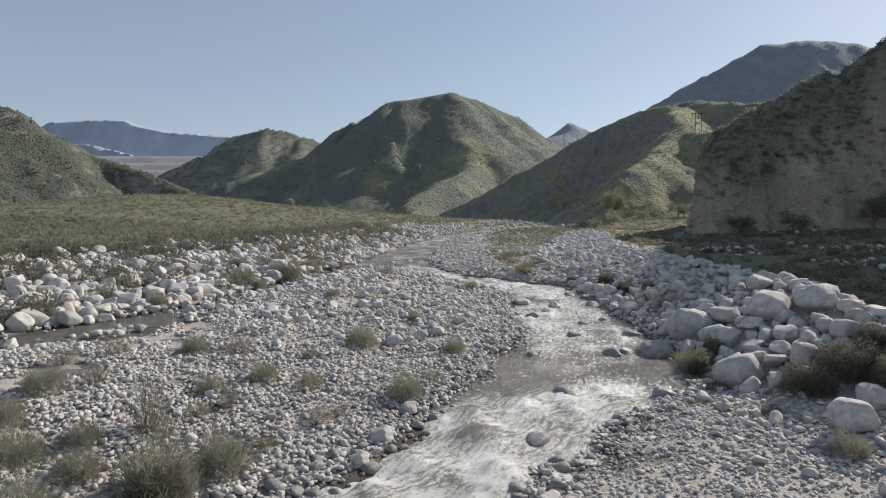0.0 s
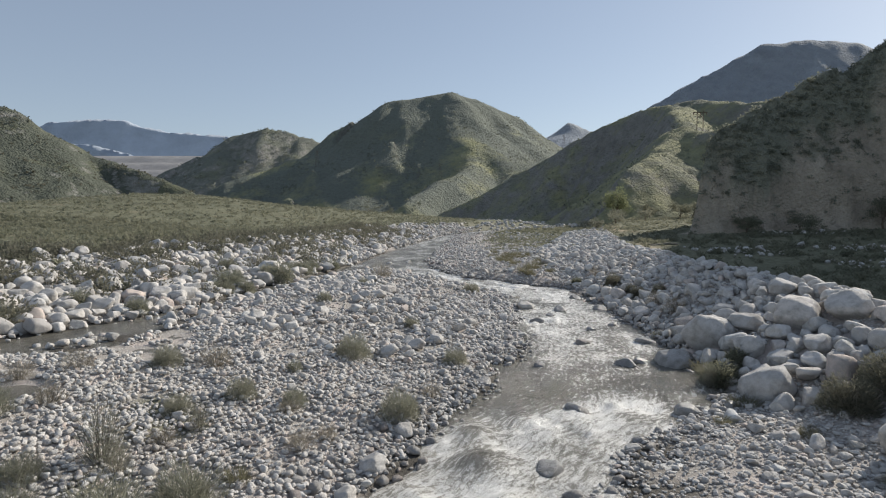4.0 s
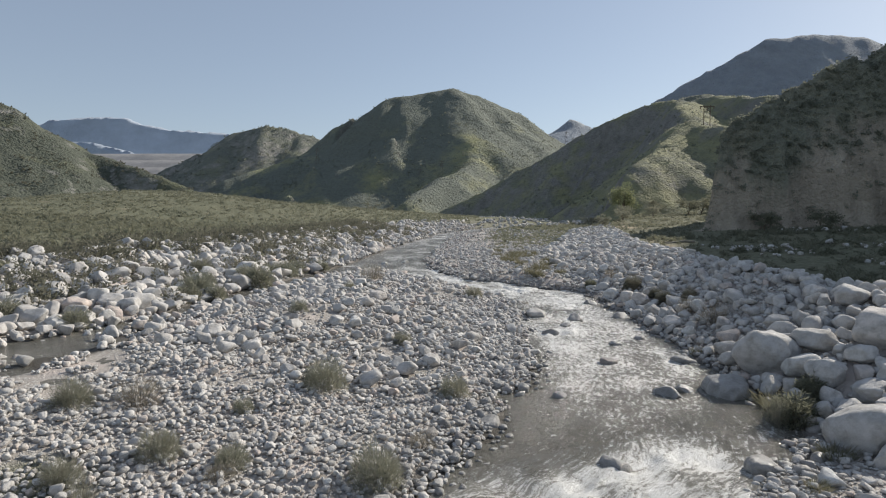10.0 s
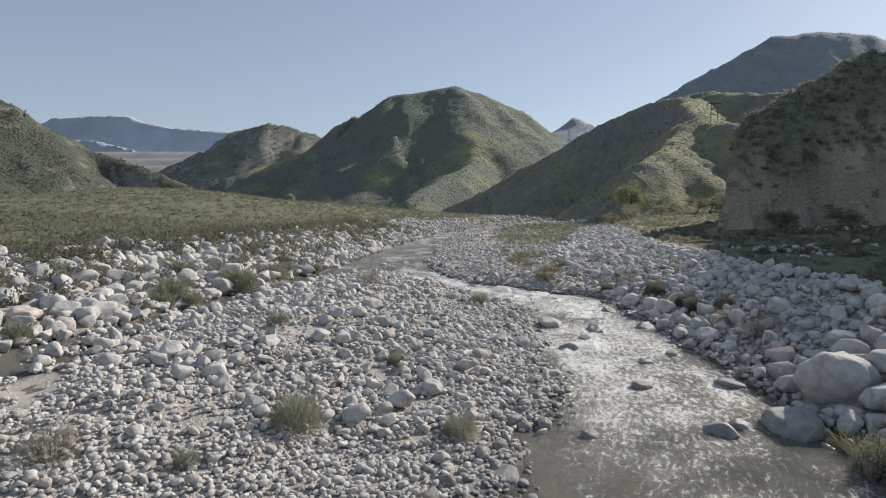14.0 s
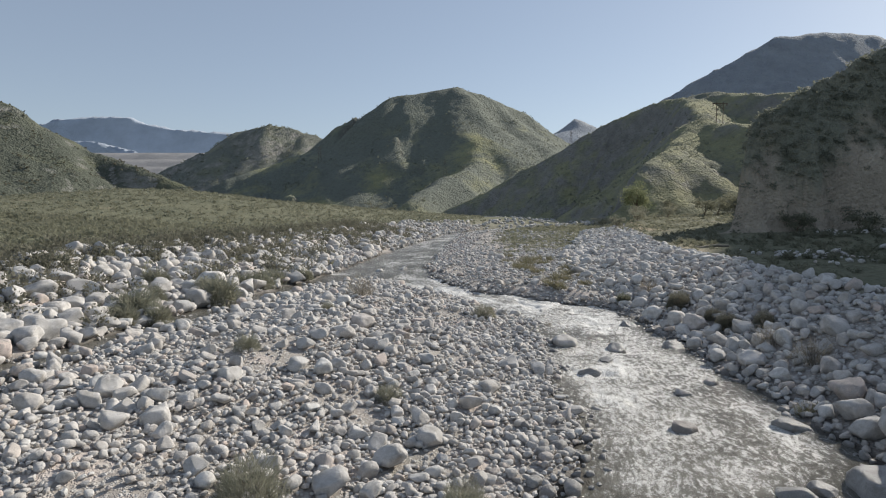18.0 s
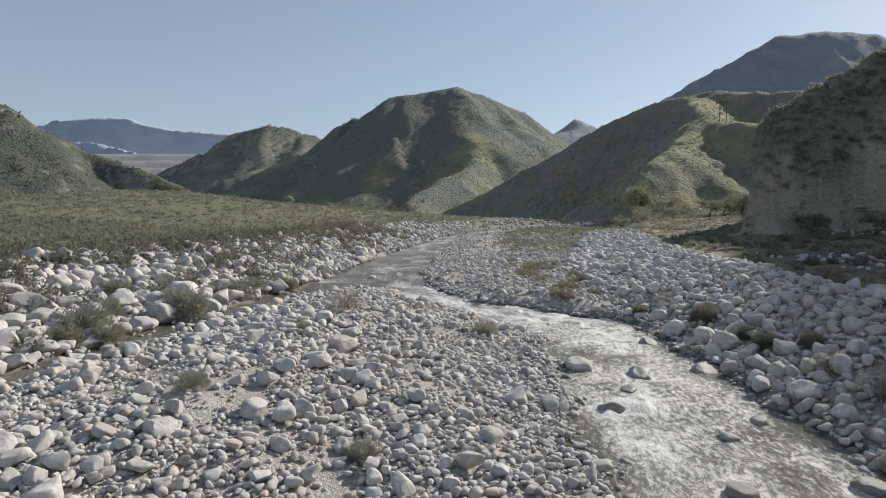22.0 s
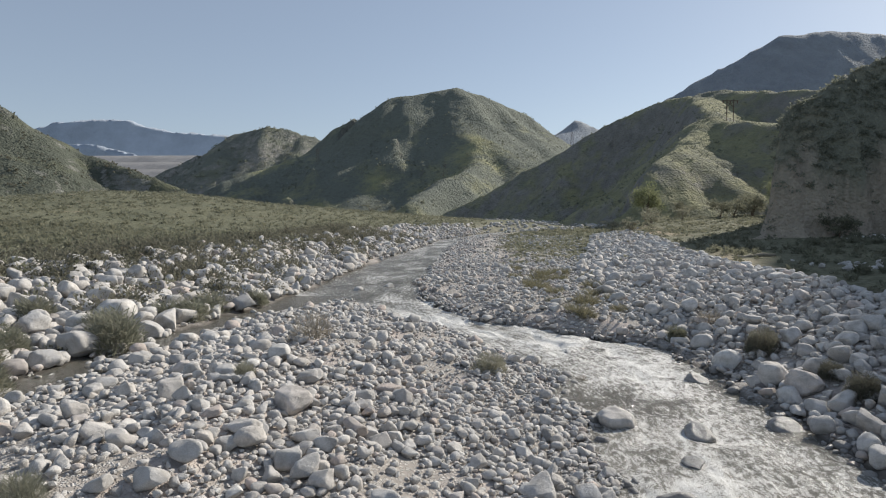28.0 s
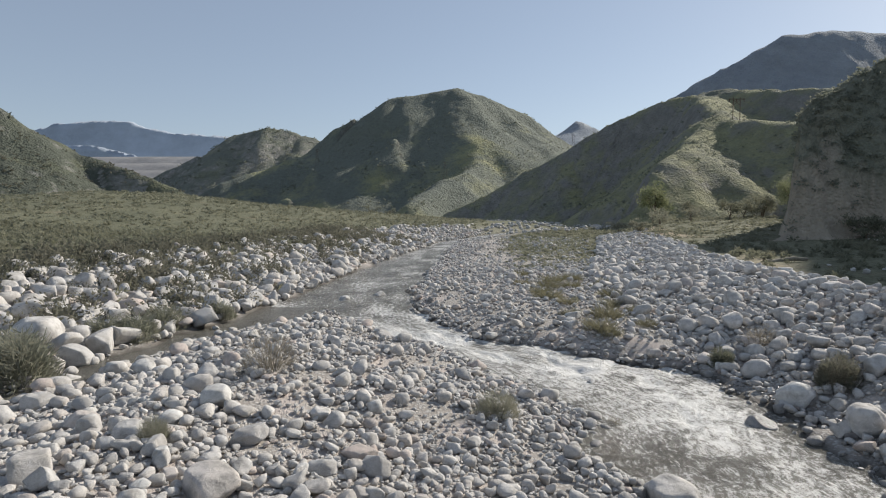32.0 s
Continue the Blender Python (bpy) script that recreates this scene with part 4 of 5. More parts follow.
def on_bank(x, y, size):
    foot, top, back = at(FOOT_R, y), at(TOP_R, y), at(BACK_R, y)
    along = smooth(18.5, 20.5, y - 0.25 * (x - 12)) * (1 - 0.5 * smooth(100, 140, y))
    low = 1 - 0.85 * smooth(27, 36, y) * (size > 0.8) * smooth(0.05, 0.5, (x - foot) / (top - foot))
    return ((x > foot - 0.5) & (x < top + 1.8)) * along * low


wall_pts = scatter([(700, 0.8, 1.25), (900, 0.6, 0.9)], (10, 16.4, 19.3, 28.5), on_bank, 0.66, taken_bank)
bank_pts = scatter([(1500, 0.75, 1.1), (5500, 0.48, 0.75), (30000, 0.28, 0.48), (44000, 0.15, 0.28)], (9, 32, 18.5, 130), on_bank, 0.58, taken_bank)
bank_pts = np.concatenate([wall_pts, bank_pts])
bank = stone_field("boulder_levee", "steep levee of piled grey granite boulders beside the stream", bank_pts, (20, 44), 0.24, "boulder", category="boulder bank", tilt=0.8)
for x, y, s in BIG_BANK:
    single("boulder", x, y, s * 0.78, bank, 0.24, big=True, high=0.92)


def on_left(x, y, size):
    out, top = at(SIDE_OUT, y), at(LEFT_TOP, y)
    k = (out - x) / (out - top)
    return ((k > 0.0) & (k < 1.25)) * (1 - smooth(0.6, 1.15, k + 0.3 * fbm(x * 0.3, y * 0.3, 2, 95))) * (1 - 0.4 * smooth(90, 150, y)) * (0.75 + 0.25 * (size > 0.5))


left_pts = scatter([(1600, 0.9, 1.35), (8000, 0.6, 0.9), (14000, 0.35, 0.6), (9000, 0.2, 0.35)], (-36, -7, 16, 80), on_left, 0.6, taken_left)
left_pts = np.concatenate([left_pts, scatter([(900, 0.8, 1.3), (5000, 0.5, 0.8), (4000, 0.3, 0.5)], (-20, 10, 80, 150), on_left, 0.6)])
left = stone_field("boulder_bank", "sunlit bank of pale boulders below the scrub terrace", left_pts, (24, 58), 0.26, "boulder", category="boulder bank", tilt=0.8)
for x, y, s in BIG_LEFT:
    single("boulder", x, y, s * 0.85, left, 0.2, big=True, high=0.9)


def on_near(x, y, size):
    fine = smooth(0.0, 0.35, fbm(x * 0.35, y * 0.35, 3, 97) + 0.25 * smooth(6, 9, x))
    return ((x > at(MAIN_R, y) - 0.4) & (x < 15) & dry(x, y, -0.08)) * np.where(size > 0.2, 1 - 0.93 * fine, 0.95 - 0.5 * fine)


near_pts = scatter([(50, 0.45, 0.7), (700, 0.28, 0.42), (6500, 0.16, 0.28), (26000, 0.07, 0.16)], (0, 15, 8, 21.5), on_near, 0.62, taken_near)
near_bar = stone_field("gravel_spit", "low spit of small pale cobbles beside the rapids", near_pts, (9, 20), 0.17, tilt=0.6, flat=0.85)
for x, y, s in BIG_NEAR:
    single("boulder", x, y, s * 0.88, near_bar, 0.3, big=True, high=1.05)


def on_mid(x, y, size):
    return ((x > at(MAIN_R, y) - 0.4) & (x < at(FOOT_R, y) + 0.2) & dry(x, y, -0.05)) * (1 - 0.85 * smooth(62, 85, y) * smooth(1.5, 4, x - at(MAIN_R, y))) * (1 - 0.6 * smooth(-0.1, 0.3, fbm(x * 0.3, y * 0.3, 2, 99)) * (size < 0.4))


mid_pts = scatter([(300, 0.5, 0.8), (4500, 0.3, 0.5), (30000, 0.15, 0.3)], (-3, 22, 46.5, 130), on_mid, 0.62)
stone_field("mid_bar", "cobble bar between the split stream and the levee", mid_pts, (46, 75), 0.22, tilt=0.7, flat=0.95)


def on_far(x, y, size):
    u = (x - (at(MAIN_R, y) + 0.02 * np.clip(y - 200, 0, 200))) / (9 + 0.1 * (y - 130))
    return (np.abs(u) < 1) * (0.25 + 0.75 * (fbm(x * 0.05, y * 0.03, 3, 111) > -0.05))


far_pts = scatter([(2600, 0.8, 1.5)], (-10, 90, 135, 345), on_far, 0.7)
far_bed = tagged(new("far_riverbed"), "distant pale boulder bed of the river", "riverbed", kind="structure")
joined("cobbles", far_pts, STONES, far_bed, 0.25, "")

rubble = scatter([(1100, 0.5, 1.0), (3500, 0.28, 0.5)], (24, 66, 40, 92),
                 lambda x, y, s: 0.9 * np.maximum(np.maximum(np.exp(-((x - 50) / 5) ** 2 - ((y - 88) / 2) ** 2), np.exp(-((x - 29) / 2.5) ** 2 - ((y - 60) / 4) ** 2)),
                                                  np.maximum(np.exp(-((x - 33) / 2) ** 2 - ((y - 47) / 2.5) ** 2), np.exp(-((x - 42) / 3) ** 2 - ((y - 62) / 2.5) ** 2))))
track_rubble = tagged(new("track_rubble"), "loose piles of pale boulders beside the track", "rubble", kind="structure")
joined("cobbles", rubble, STONES, track_rubble, 0.2, "")

rocks = tagged(new("stream_rocks"), "dark wet rocks standing in the stream", "rocks", kind="structure")
for x, y, s in IN_STREAM:
    single("rock", x, y, s, rocks, 0.08 if (x, y) == (4.9, 37.4) else -0.05, WET_STONE if y < 44 and x > -1.9 and (x, y) != (4.9, 37.4) else STONE, 0.4, z=float(stream_level(x, y)) - 0.02, big=True, high=1.0 if (x, y) == (4.9, 37.4) else 0.78)
edge_pts = scatter([(2600, 0.3, 0.5), (16000, 0.14, 0.3)], (-6, 11, 9, 58),
                   lambda x, y, s: (np.abs(land(x, y) - stream_level(x, y) - 0.03) < 0.17) * ((np.abs(x - at(MAIN_L, y)) < 1.2) | (np.abs(x - at(MAIN_R, y)) < 0.9)), 0.85)
joined("cobbles", edge_pts, WET_STONES, rocks, 0.1, "wet dark cobbles along the waterline")


# ---------------- plants ----------------
def blades(r, n, base_r, height, spread, size, narrow, up):
    """n thin leaves round a mound: each a bent two-triangle blade that points outwards and up."""
    ang, k = r.uniform(0, 2 * np.pi, n), r.random(n) ** 0.5
    el = r.uniform(0.05, 1.0, n)
    rad = base_r * k * (1 - 0.35 * el)
    lobes = r.integers(5, 9)
    lobe_at, lobe_up = r.uniform(0, 2 * np.pi, lobes), r.uniform(0.62, 1.12, lobes)
    mine = np.abs((ang[:, None] - lobe_at[None] + np.pi) % (2 * np.pi) - np.pi).argmin(1)
    rad = rad * lobe_up[mine]
    p = np.stack([rad * np.cos(ang), rad * np.sin(ang), height * el * np.sqrt(np.clip(1 - (rad / base_r) ** 2, 0.08, 1)) * r.uniform(0.6, 1.05, n) * lobe_up[mine]], -1)
    d = np.stack([np.cos(ang) * spread, np.sin(ang) * spread, np.full(n, up)], -1) + r.normal(0, 0.45, (n, 3))
    d /= np.linalg.norm(d, axis=1, keepdims=True)
    side = np.cross(d, r.normal(size=(n, 3)))
    side /= np.linalg.norm(side, axis=1, keepdims=True)
    ln = size * r.uniform(0.6, 1.4, n)[:, None]
    w = ln * narrow
    v = np.stack([p - side * w * 0.6, p + side * w * 0.6, p + d * ln + side * w * 0.25, p + d * ln - side * w * 0.25], 1)
    return v.reshape(-1, 3), np.arange(n * 4).reshape(n, 4)


def stems(r, n, base_r, height, thick):
    vs, fs = [], []
    for i in range(n):
        a, k = r.uniform(0, 6.28), r.random() ** 0.6
        foot = np.array([0.12 * base_r * math.cos(a), 0.12 * base_r * math.sin(a), -0.05])
        tip = np.array([base_r * k * math.cos(a), base_r * k * math.sin(a), height * r.uniform(0.6, 1.0) * (1 - 0.3 * k)])
        mid = (foot + tip) / 2 + r.normal(0, 0.06 * height, 3)
        for p, q, ta, tb in ((foot, mid, thick, thick * 0.7), (mid, tip, thick * 0.7, thick * 0.25)):
            b = len(vs)
            for c, t in ((p, ta), (q, tb)):
                for m in range(3):
                    vs.append(c + (t * math.cos(m * 2.094), t * math.sin(m * 2.094), 0))
            fs += [(b + m, b + (m + 1) % 3, b + 3 + (m + 1) % 3, b + 3 + m) for m in range(3)]
    return np.array(vs), np.array(fs)


def shrub_kind(name, label, seed, leaf, n, spread, size, narrow, up, stem_count, height=1.0, group=""):
    r = np.random.default_rng(seed)
    thing = tagged(new(name), label, "shrub", group)
    if stem_count:
        child("woody_base", mesh_of("woody_base", *stems(r, stem_count, 0.48, height * 0.95, 0.006), TWIG, False), thing, "thin woody stems")
    child("foliage", mesh_of("foliage", *blades(r, n, 0.5, height, spread, size, narrow, up), leaf, False), thing)
    return thing


KINDS = {
    "sage": [shrub_kind("sage_shrub", "grey-green feathery sage shrub on the gravel", 11 + i, SAGE, 3000, 0.6, 0.1, 0.05, 0.95, 24, 0.66, "sage shrubs on the gravel bar") for i in range(3)],
    "bank": [shrub_kind("grey_shrub", "spreading grey-green shrub between pale boulders", 131 + i, SAGE, 2600, 0.75, 0.1, 0.12, 0.7, 18, 0.6, "grey shrubs on the boulder bank") for i in range(3)],
    "dry": [shrub_kind("dry_shrub", "sparse dry brown twiggy shrub on the gravel", 31 + i, DRY, 1100, 0.7, 0.1, 0.045, 0.8, 44, 0.66, "dry shrubs on the wash") for i in range(2)],
    "olive": [shrub_kind("green_shrub", "dense dark olive-green shrub among boulders", 51 + i, OLIVE, 3000, 0.8, 0.075, 0.2, 0.6, 18, 0.66, "green shrubs by the levee") for i in range(3)],
    "bush": [shrub_kind("willow_bush", "broad grey-green willow bush between the boulders", 61 + i, BANK_LEAF, 9000, 0.75, 0.035, 0.2, 0.7, 40, 0.62, "willow bushes by the levee") for i in range(2)],
    "tall": [shrub_kind("tall_shrub", "tall thin bare twiggy shrub on the gravel", 71 + i, SAGE, 1300, 0.5, 0.08, 0.07, 0.9, 46, 1.5, "tall bare shrubs") for i in range(2)],
    "grass": [shrub_kind("grass_tuft", "yellow-green grass tuft beside the water", 91 + i, YELLOW, 420, 0.7, 0.3, 0.03, 0.9, 0, 0.22, "grass tufts by the water") for i in range(2)],
}
used = {k: 0 for k in KINDS}
fresh = {id(o) for l in KINDS.values() for o in l}


def plant(kind, x, y, size, sink=0.03, z=None):
    proto = KINDS[kind][used[kind] % len(KINDS[kind])]
    used[kind] += 1
    z = float(land(x, y)) if z is None else z
    s = size * 1.1
    m = pose(x, y, z - sink, 0, 0, rng.uniform(0, 360))
    if id(proto) in fresh:
        fresh.discard(id(proto))
        proto.matrix_world = m @ Matrix.Scale(s, 4)
        return proto
    ob = copy_thing(proto, m)
    ob.scale = (s * rng.uniform(0.92, 1.08), s * rng.uniform(0.92, 1.08), s * rng.uniform(0.85, 1.1))
    return ob


PLANTS = {
    "sage": [(-3.2, 22.8, 1.35), (-1.15, 18.1, 1.25), (-4.95, 13.2, 1.5), (-5.8, 11.9, 1.8), (-4.1, 18.1, 0.8), (-8.5, 20.1, 1.1), (-10.7, 15.7, 1.2), (-8.2, 13.3, 0.9), (-9.0, 12.3, 1.5), (0.4, 23.1, 0.95), (-5.5, 18.1, 0.9), (-6.8, 17.0, 0.9), (-4.7, 20.6, 0.6),
             (-5.6, 29.9, 0.8), (-1.4, 28.0, 0.8), (1.8, 40.5, 1.15), (-4.6, 36.4, 0.7), (-7.5, 10.4, 1.5), (-6.4, 9.8, 1.3), (-10.4, 11.4, 1.4), (-7.5, 12.0, 1.1), (-10.4, 13.8, 1.1), (10.0, 14.4, 1.0), (9.4, 22.6, 0.9)],
    "dry": [(-7.1, 20.4, 1.1), (-3.4, 15.9, 0.8), (-4.1, 41.6, 1.5), (4.9, 41.5, 0.45), (6.1, 41.7, 0.45), (-9.8, 16.6, 0.9), (-11.8, 18.4, 0.9), (-0.4, 19.9, 0.7), (6.6, 47.0, 0.5), (-2.9, 16.6, 0.7), (-10.6, 19.2, 1.0), (-6.4, 15.4, 0.8), (-4.1, 17.5, 0.7), (11.5, 34.0, 1.3), (11.7, 31.9, 1.4), (11.6, 43.0, 1.3), (11.4, 46.9, 1.1)],
    "bush": [(-5.7, 11.5, 1.3), (11.3, 18.3, 1.9), (12.7, 18.5, 2.3), (14.2, 19.2, 2.2), (13.4, 17.2, 1.8), (15.2, 18.2, 2.0), (11.6, 43.0, 1.5), (11.7, 37.8, 1.3), (12.5, 36.4, 1.0), (11.8, 39.4, 1.1)],
    "olive": [(10.6, 23.3, 1.2), (9.6, 22.4, 1.3), (9.9, 46.4, 1.0)],
    "bank": [(-17.4, 25.1, 1.4), (-16.9, 29.3, 1.3), (-13.1, 38.7, 1.4), (-11.3, 46.5, 1.6), (-14.1, 29.4, 1.4), (-12.2, 43.4, 1.4), (-12.7, 36.3, 1.4), (-11.9, 42.6, 1.7), (-10.6, 47.2, 1.6), (-12.9, 37.4, 1.8), (-11.7, 37.0, 1.4), (-10.9, 41.9, 2.0), (-10.5, 49.1, 1.6), (-9.2, 51.6, 1.3), (-13.6, 40.2, 1.5), (-15.2, 44.0, 1.6)],
    "tall": [(-7.2, 14.3, 1.15), (-6.7, 14.0, 0.7), (-5.9, 16.2, 0.6), (9.0, 22.2, 0.8)],
    "grass": [(9.6, 23.2, 1.2), (10.1, 22.8, 1.0), (7.8, 18.4, 0.5), (9.9, 29.1, 0.7), (5.6, 56.1, 1.4), (5.4, 57.5, 1.2), (6.5, 49.8, 1.2), (7.4, 52.0, 1.3), (9.2, 20.0, 0.8), (6.2, 60.0, 1.4), (7.0, 63.0, 1.4), (-4.4, 14.4, 0.6), (9.6, 17.4, 0.6), (8.2, 54.5, 1.0), (5.9, 52.2, 0.9), (6.8, 49.2, 0.9), (6.2, 54.6, 1.0), (7.6, 60.4, 1.2), (8.4, 64.5, 1.3), (8.7, 50.6, 0.8), (9.2, 53.2, 1.0), (9.0, 57.4, 1.1), (4.9, 61.6, 0.9), (5.3, 66.0, 1.1), (9.8, 61.8, 1.2)],
}
for kind, places in PLANTS.items():
    for x, y, s in places:
        plant(kind, x, y, s)


def clump_set(seed, count, blade_count, size, narrow, height=0.7):
    return [blades(np.random.default_rng(seed + i), blade_count, 0.5, height, 0.9, size, narrow, 0.6) for i in range(count)]


def thicket(name, pts, heights, shapes, material, label, category, parent=None):
    """Many shrubs that nobody could count, as one mesh."""
    which = rng.integers(0, len(shapes), len(pts))
    vs, fs, base = [], [], 0
    for s, (v, f) in enumerate(shapes):
        sel = np.where(which == s)[0]
        if not len(sel):
            continue
        spin = turns(len(sel), 0.15)
        w = np.einsum("nij,vj->nvi", spin, v) * pts[sel, 3][:, None, None]
        w[:, :, 2] *= heights[sel][:, None]
        w += pts[sel, None, :3]
        vs.append(w.reshape(-1, 3))
        fs.append((f[None] + base + (np.arange(len(sel)) * len(v))[:, None, None]).reshape(-1, 4))
        base += len(sel) * len(v)
    ob = new(name, mesh_of(name, np.concatenate(vs), np.concatenate(fs), material, False))
    return tagged(ob, label, category, kind="stuff")


def sown(n, box, allowed, low, high, power=1.0):
    x0, x1, y0, y1 = box
    x, y = rng.uniform(x0, x1, n), y0 + (y1 - y0) * rng.random(n) ** power
    s = rng.uniform(low, high, n)
    ok = rng.random(n) < allowed(x, y)
    x, y, s = x[ok], y[ok], s[ok]
    return np.stack([x, y, land(x, y) - 0.05, s], -1)


NEAR_SHAPES = clump_set(200, 4, 50, 0.22, 0.42)
FAR_SHAPES = clump_set(300, 6, 11, 0.33, 0.8, 0.75)
MOUND_SHAPES = clump_set(330, 6, 16, 0.27, 0.75, 0.62)
BANK_SHAPES = clump_set(350, 5, 150, 0.08, 0.55, 0.72)


def terrace_cover(x, y):
    k = at(LEFT_TOP, y) - x
    return smooth(-11, 3, k + 3 * fbm(x * 0.2, y * 0.2, 2, 121)) * (x > -0.85 * y - 8) * (0.55 + 0.45 * smooth(-0.2, 0.3, fbm(x * 0.08, y * 0.08, 3, 123)))



def bank_cover(x, y):
    k = (at(SIDE_OUT, y) - x) / (at(SIDE_OUT, y) - at(LEFT_TOP, y))
    return ((k > 0.03) & (k < 1.4)) * smooth(-0.2, 0.3, fbm(x * 0.35, y * 0.35, 2, 127) + 1.0 * k - 0.38)


a = sown(4200, (-36, 0, 20, 110), bank_cover, 0.8, 1.9)
thicket("bank_scrub", a, rng.uniform(0.8, 1.2, len(a)), BANK_SHAPES, BANK_LEAF, "dark grey-green scrub growing between bank boulders", "scrub")
a = sown(5800, (-75, -8, 22, 95), terrace_cover, 0.45, 1.15)
thicket("terrace_scrub", a, rng.uniform(0.7, 1.2, len(a)), NEAR_SHAPES, SCRUB, "low grey-green scrub covering the terrace", "scrub")
a = sown(16000, (-210, 10, 80, 260), terrace_cover, 0.5, 1.15, 0.9)
thicket("far_terrace_scrub", a, rng.uniform(0.6, 1.0, len(a)), MOUND_SHAPES, SCRUB, "low scrub on the rising far terrace", "scrub")


def right_cover(x, y):
    k = x - at(BACK_R, y)
    return smooth(-2.5, 2, k) * (0.25 + 0.75 * smooth(-0.1, 0.3, fbm(x * 0.12, y * 0.12, 3, 131))) * (1 - smooth(24, 28, x - 0.1 * (y - 40)) * 0.2)


a = sown(2700, (15, 60, 14, 92), right_cover, 0.4, 1.3)
thicket("track_scrub", a, rng.uniform(0.6, 1.1, len(a)), NEAR_SHAPES, OLIVE, "weedy green scrub behind the levee", "scrub")


def valley_cover(x, y):
    return smooth(0, 3, x - at(BAR_R, y)) * (1 - smooth(-1, 3, x - at(FOOT_R, y) - 2) * (y < 95)) * (0.4 + 0.6 * (fbm(x * 0.1, y * 0.1, 2, 133) > -0.1))


a = sown(3000, (0, 40, 54, 110), lambda x, y: valley_cover(x, y) * (0.12 + 0.88 * smooth(56, 95, y)), 0.3, 0.9)
thicket("swale_scrub", a, rng.uniform(0.4, 0.9, len(a)), MOUND_SHAPES, SCRUB, "low brown-green brush beside the cobble bar", "scrub")
a = sown(4200, (0, 75, 105, 190), valley_cover, 0.5, 1.4)
thicket("valley_scrub", a, rng.uniform(0.35, 0.8, len(a)), MOUND_SHAPES, SCRUB, "brown-green brush on the valley floor", "scrub")


def on_slope(gridded, n, low, high, above=1.0, want=None):
    gx, gy, z, floor = gridded
    i, j = rng.integers(0, len(gy) - 1, n), rng.integers(0, len(gx) - 1, n)
    x, y, zz, ff = gx[j], gy[i], z[i, j], floor[i, j]
    ok = zz > ff + above
    if want is not None:
        ok &= rng.random(n) < want(x, y, zz)
    step = gx[1] - gx[0]
    x, y = x + rng.uniform(-0.4, 0.4, n) * step, y + rng.uniform(-0.4, 0.4, n) * step
    return np.stack([x, y, zz - 0.3, rng.uniform(low, high, n)], -1)[ok]


def brushy(seed, wave=30.0):
    return lambda x, y, z: 0.12 + 0.88 * smooth(-0.15, 0.25, fbm(x / wave, y / wave, 3, seed))


for hill_name, (ob, gridded), n, low, high, seed in (("main", HILL_MAIN, 17000, 1.0, 2.6, 141), ("right", HILL_RIGHT, 13000, 0.5, 1.4, 143), ("left", HILL_LEFT, 13000, 0.9, 2.4, 145), ("back", HILL_BACK, 7000, 1.8, 4.2, 147)):
    a = on_slope(gridded, n, low, high, 1.0, brushy(seed))
    thicket("hillside_brush", a, rng.uniform(0.6, 1.1, len(a)), FAR_SHAPES, BANK_LEAF if hill_name == "left" else CHAPARRAL, "dark chaparral brush on the %s hill" % {"main": "tall middle", "right": "grassy", "left": "rocky", "back": "eroded far"}[hill_name], "brush")
cols, rows = BLUFF_GRID[0] < 92, (BLUFF_GRID[1] > 86) & (BLUFF_GRID[1] < 138)
FACE = (BLUFF_GRID[0][cols], BLUFF_GRID[1][rows], BLUFF_GRID[2][np.ix_(rows, cols)], BLUFF_GRID[3][np.ix_(rows, cols)])
a = on_slope(FACE, 10000, 0.5, 1.4, 1.0, lambda x, y, z: 0.2 + 0.7 * brush_line(x, y, z))
thicket("bluff_brush", a, rng.uniform(0.7, 1.1, len(a)), clump_set(320, 4, 34, 0.21, 0.6, 0.9), CHAPARRAL, "dark shrubs clinging to the bluff", "brush")


# ---------------- trees ----------------
def limb(r, points, radii, sides=7):
    vs, fs = [], []
    for i, (p, t) in enumerate(zip(points, radii)):
        for m in range(sides):
            a = m * 2 * math.pi / sides
            vs.append((p[0] + t * math.cos(a), p[1] + t * math.sin(a), p[2]))
        if i:
            b = (i - 1) * sides
            fs += [(b + m, b + (m + 1) % sides, b + sides + (m + 1) % sides, b + sides + m) for m in range(sides)]
    return np.array(vs), np.array(fs)


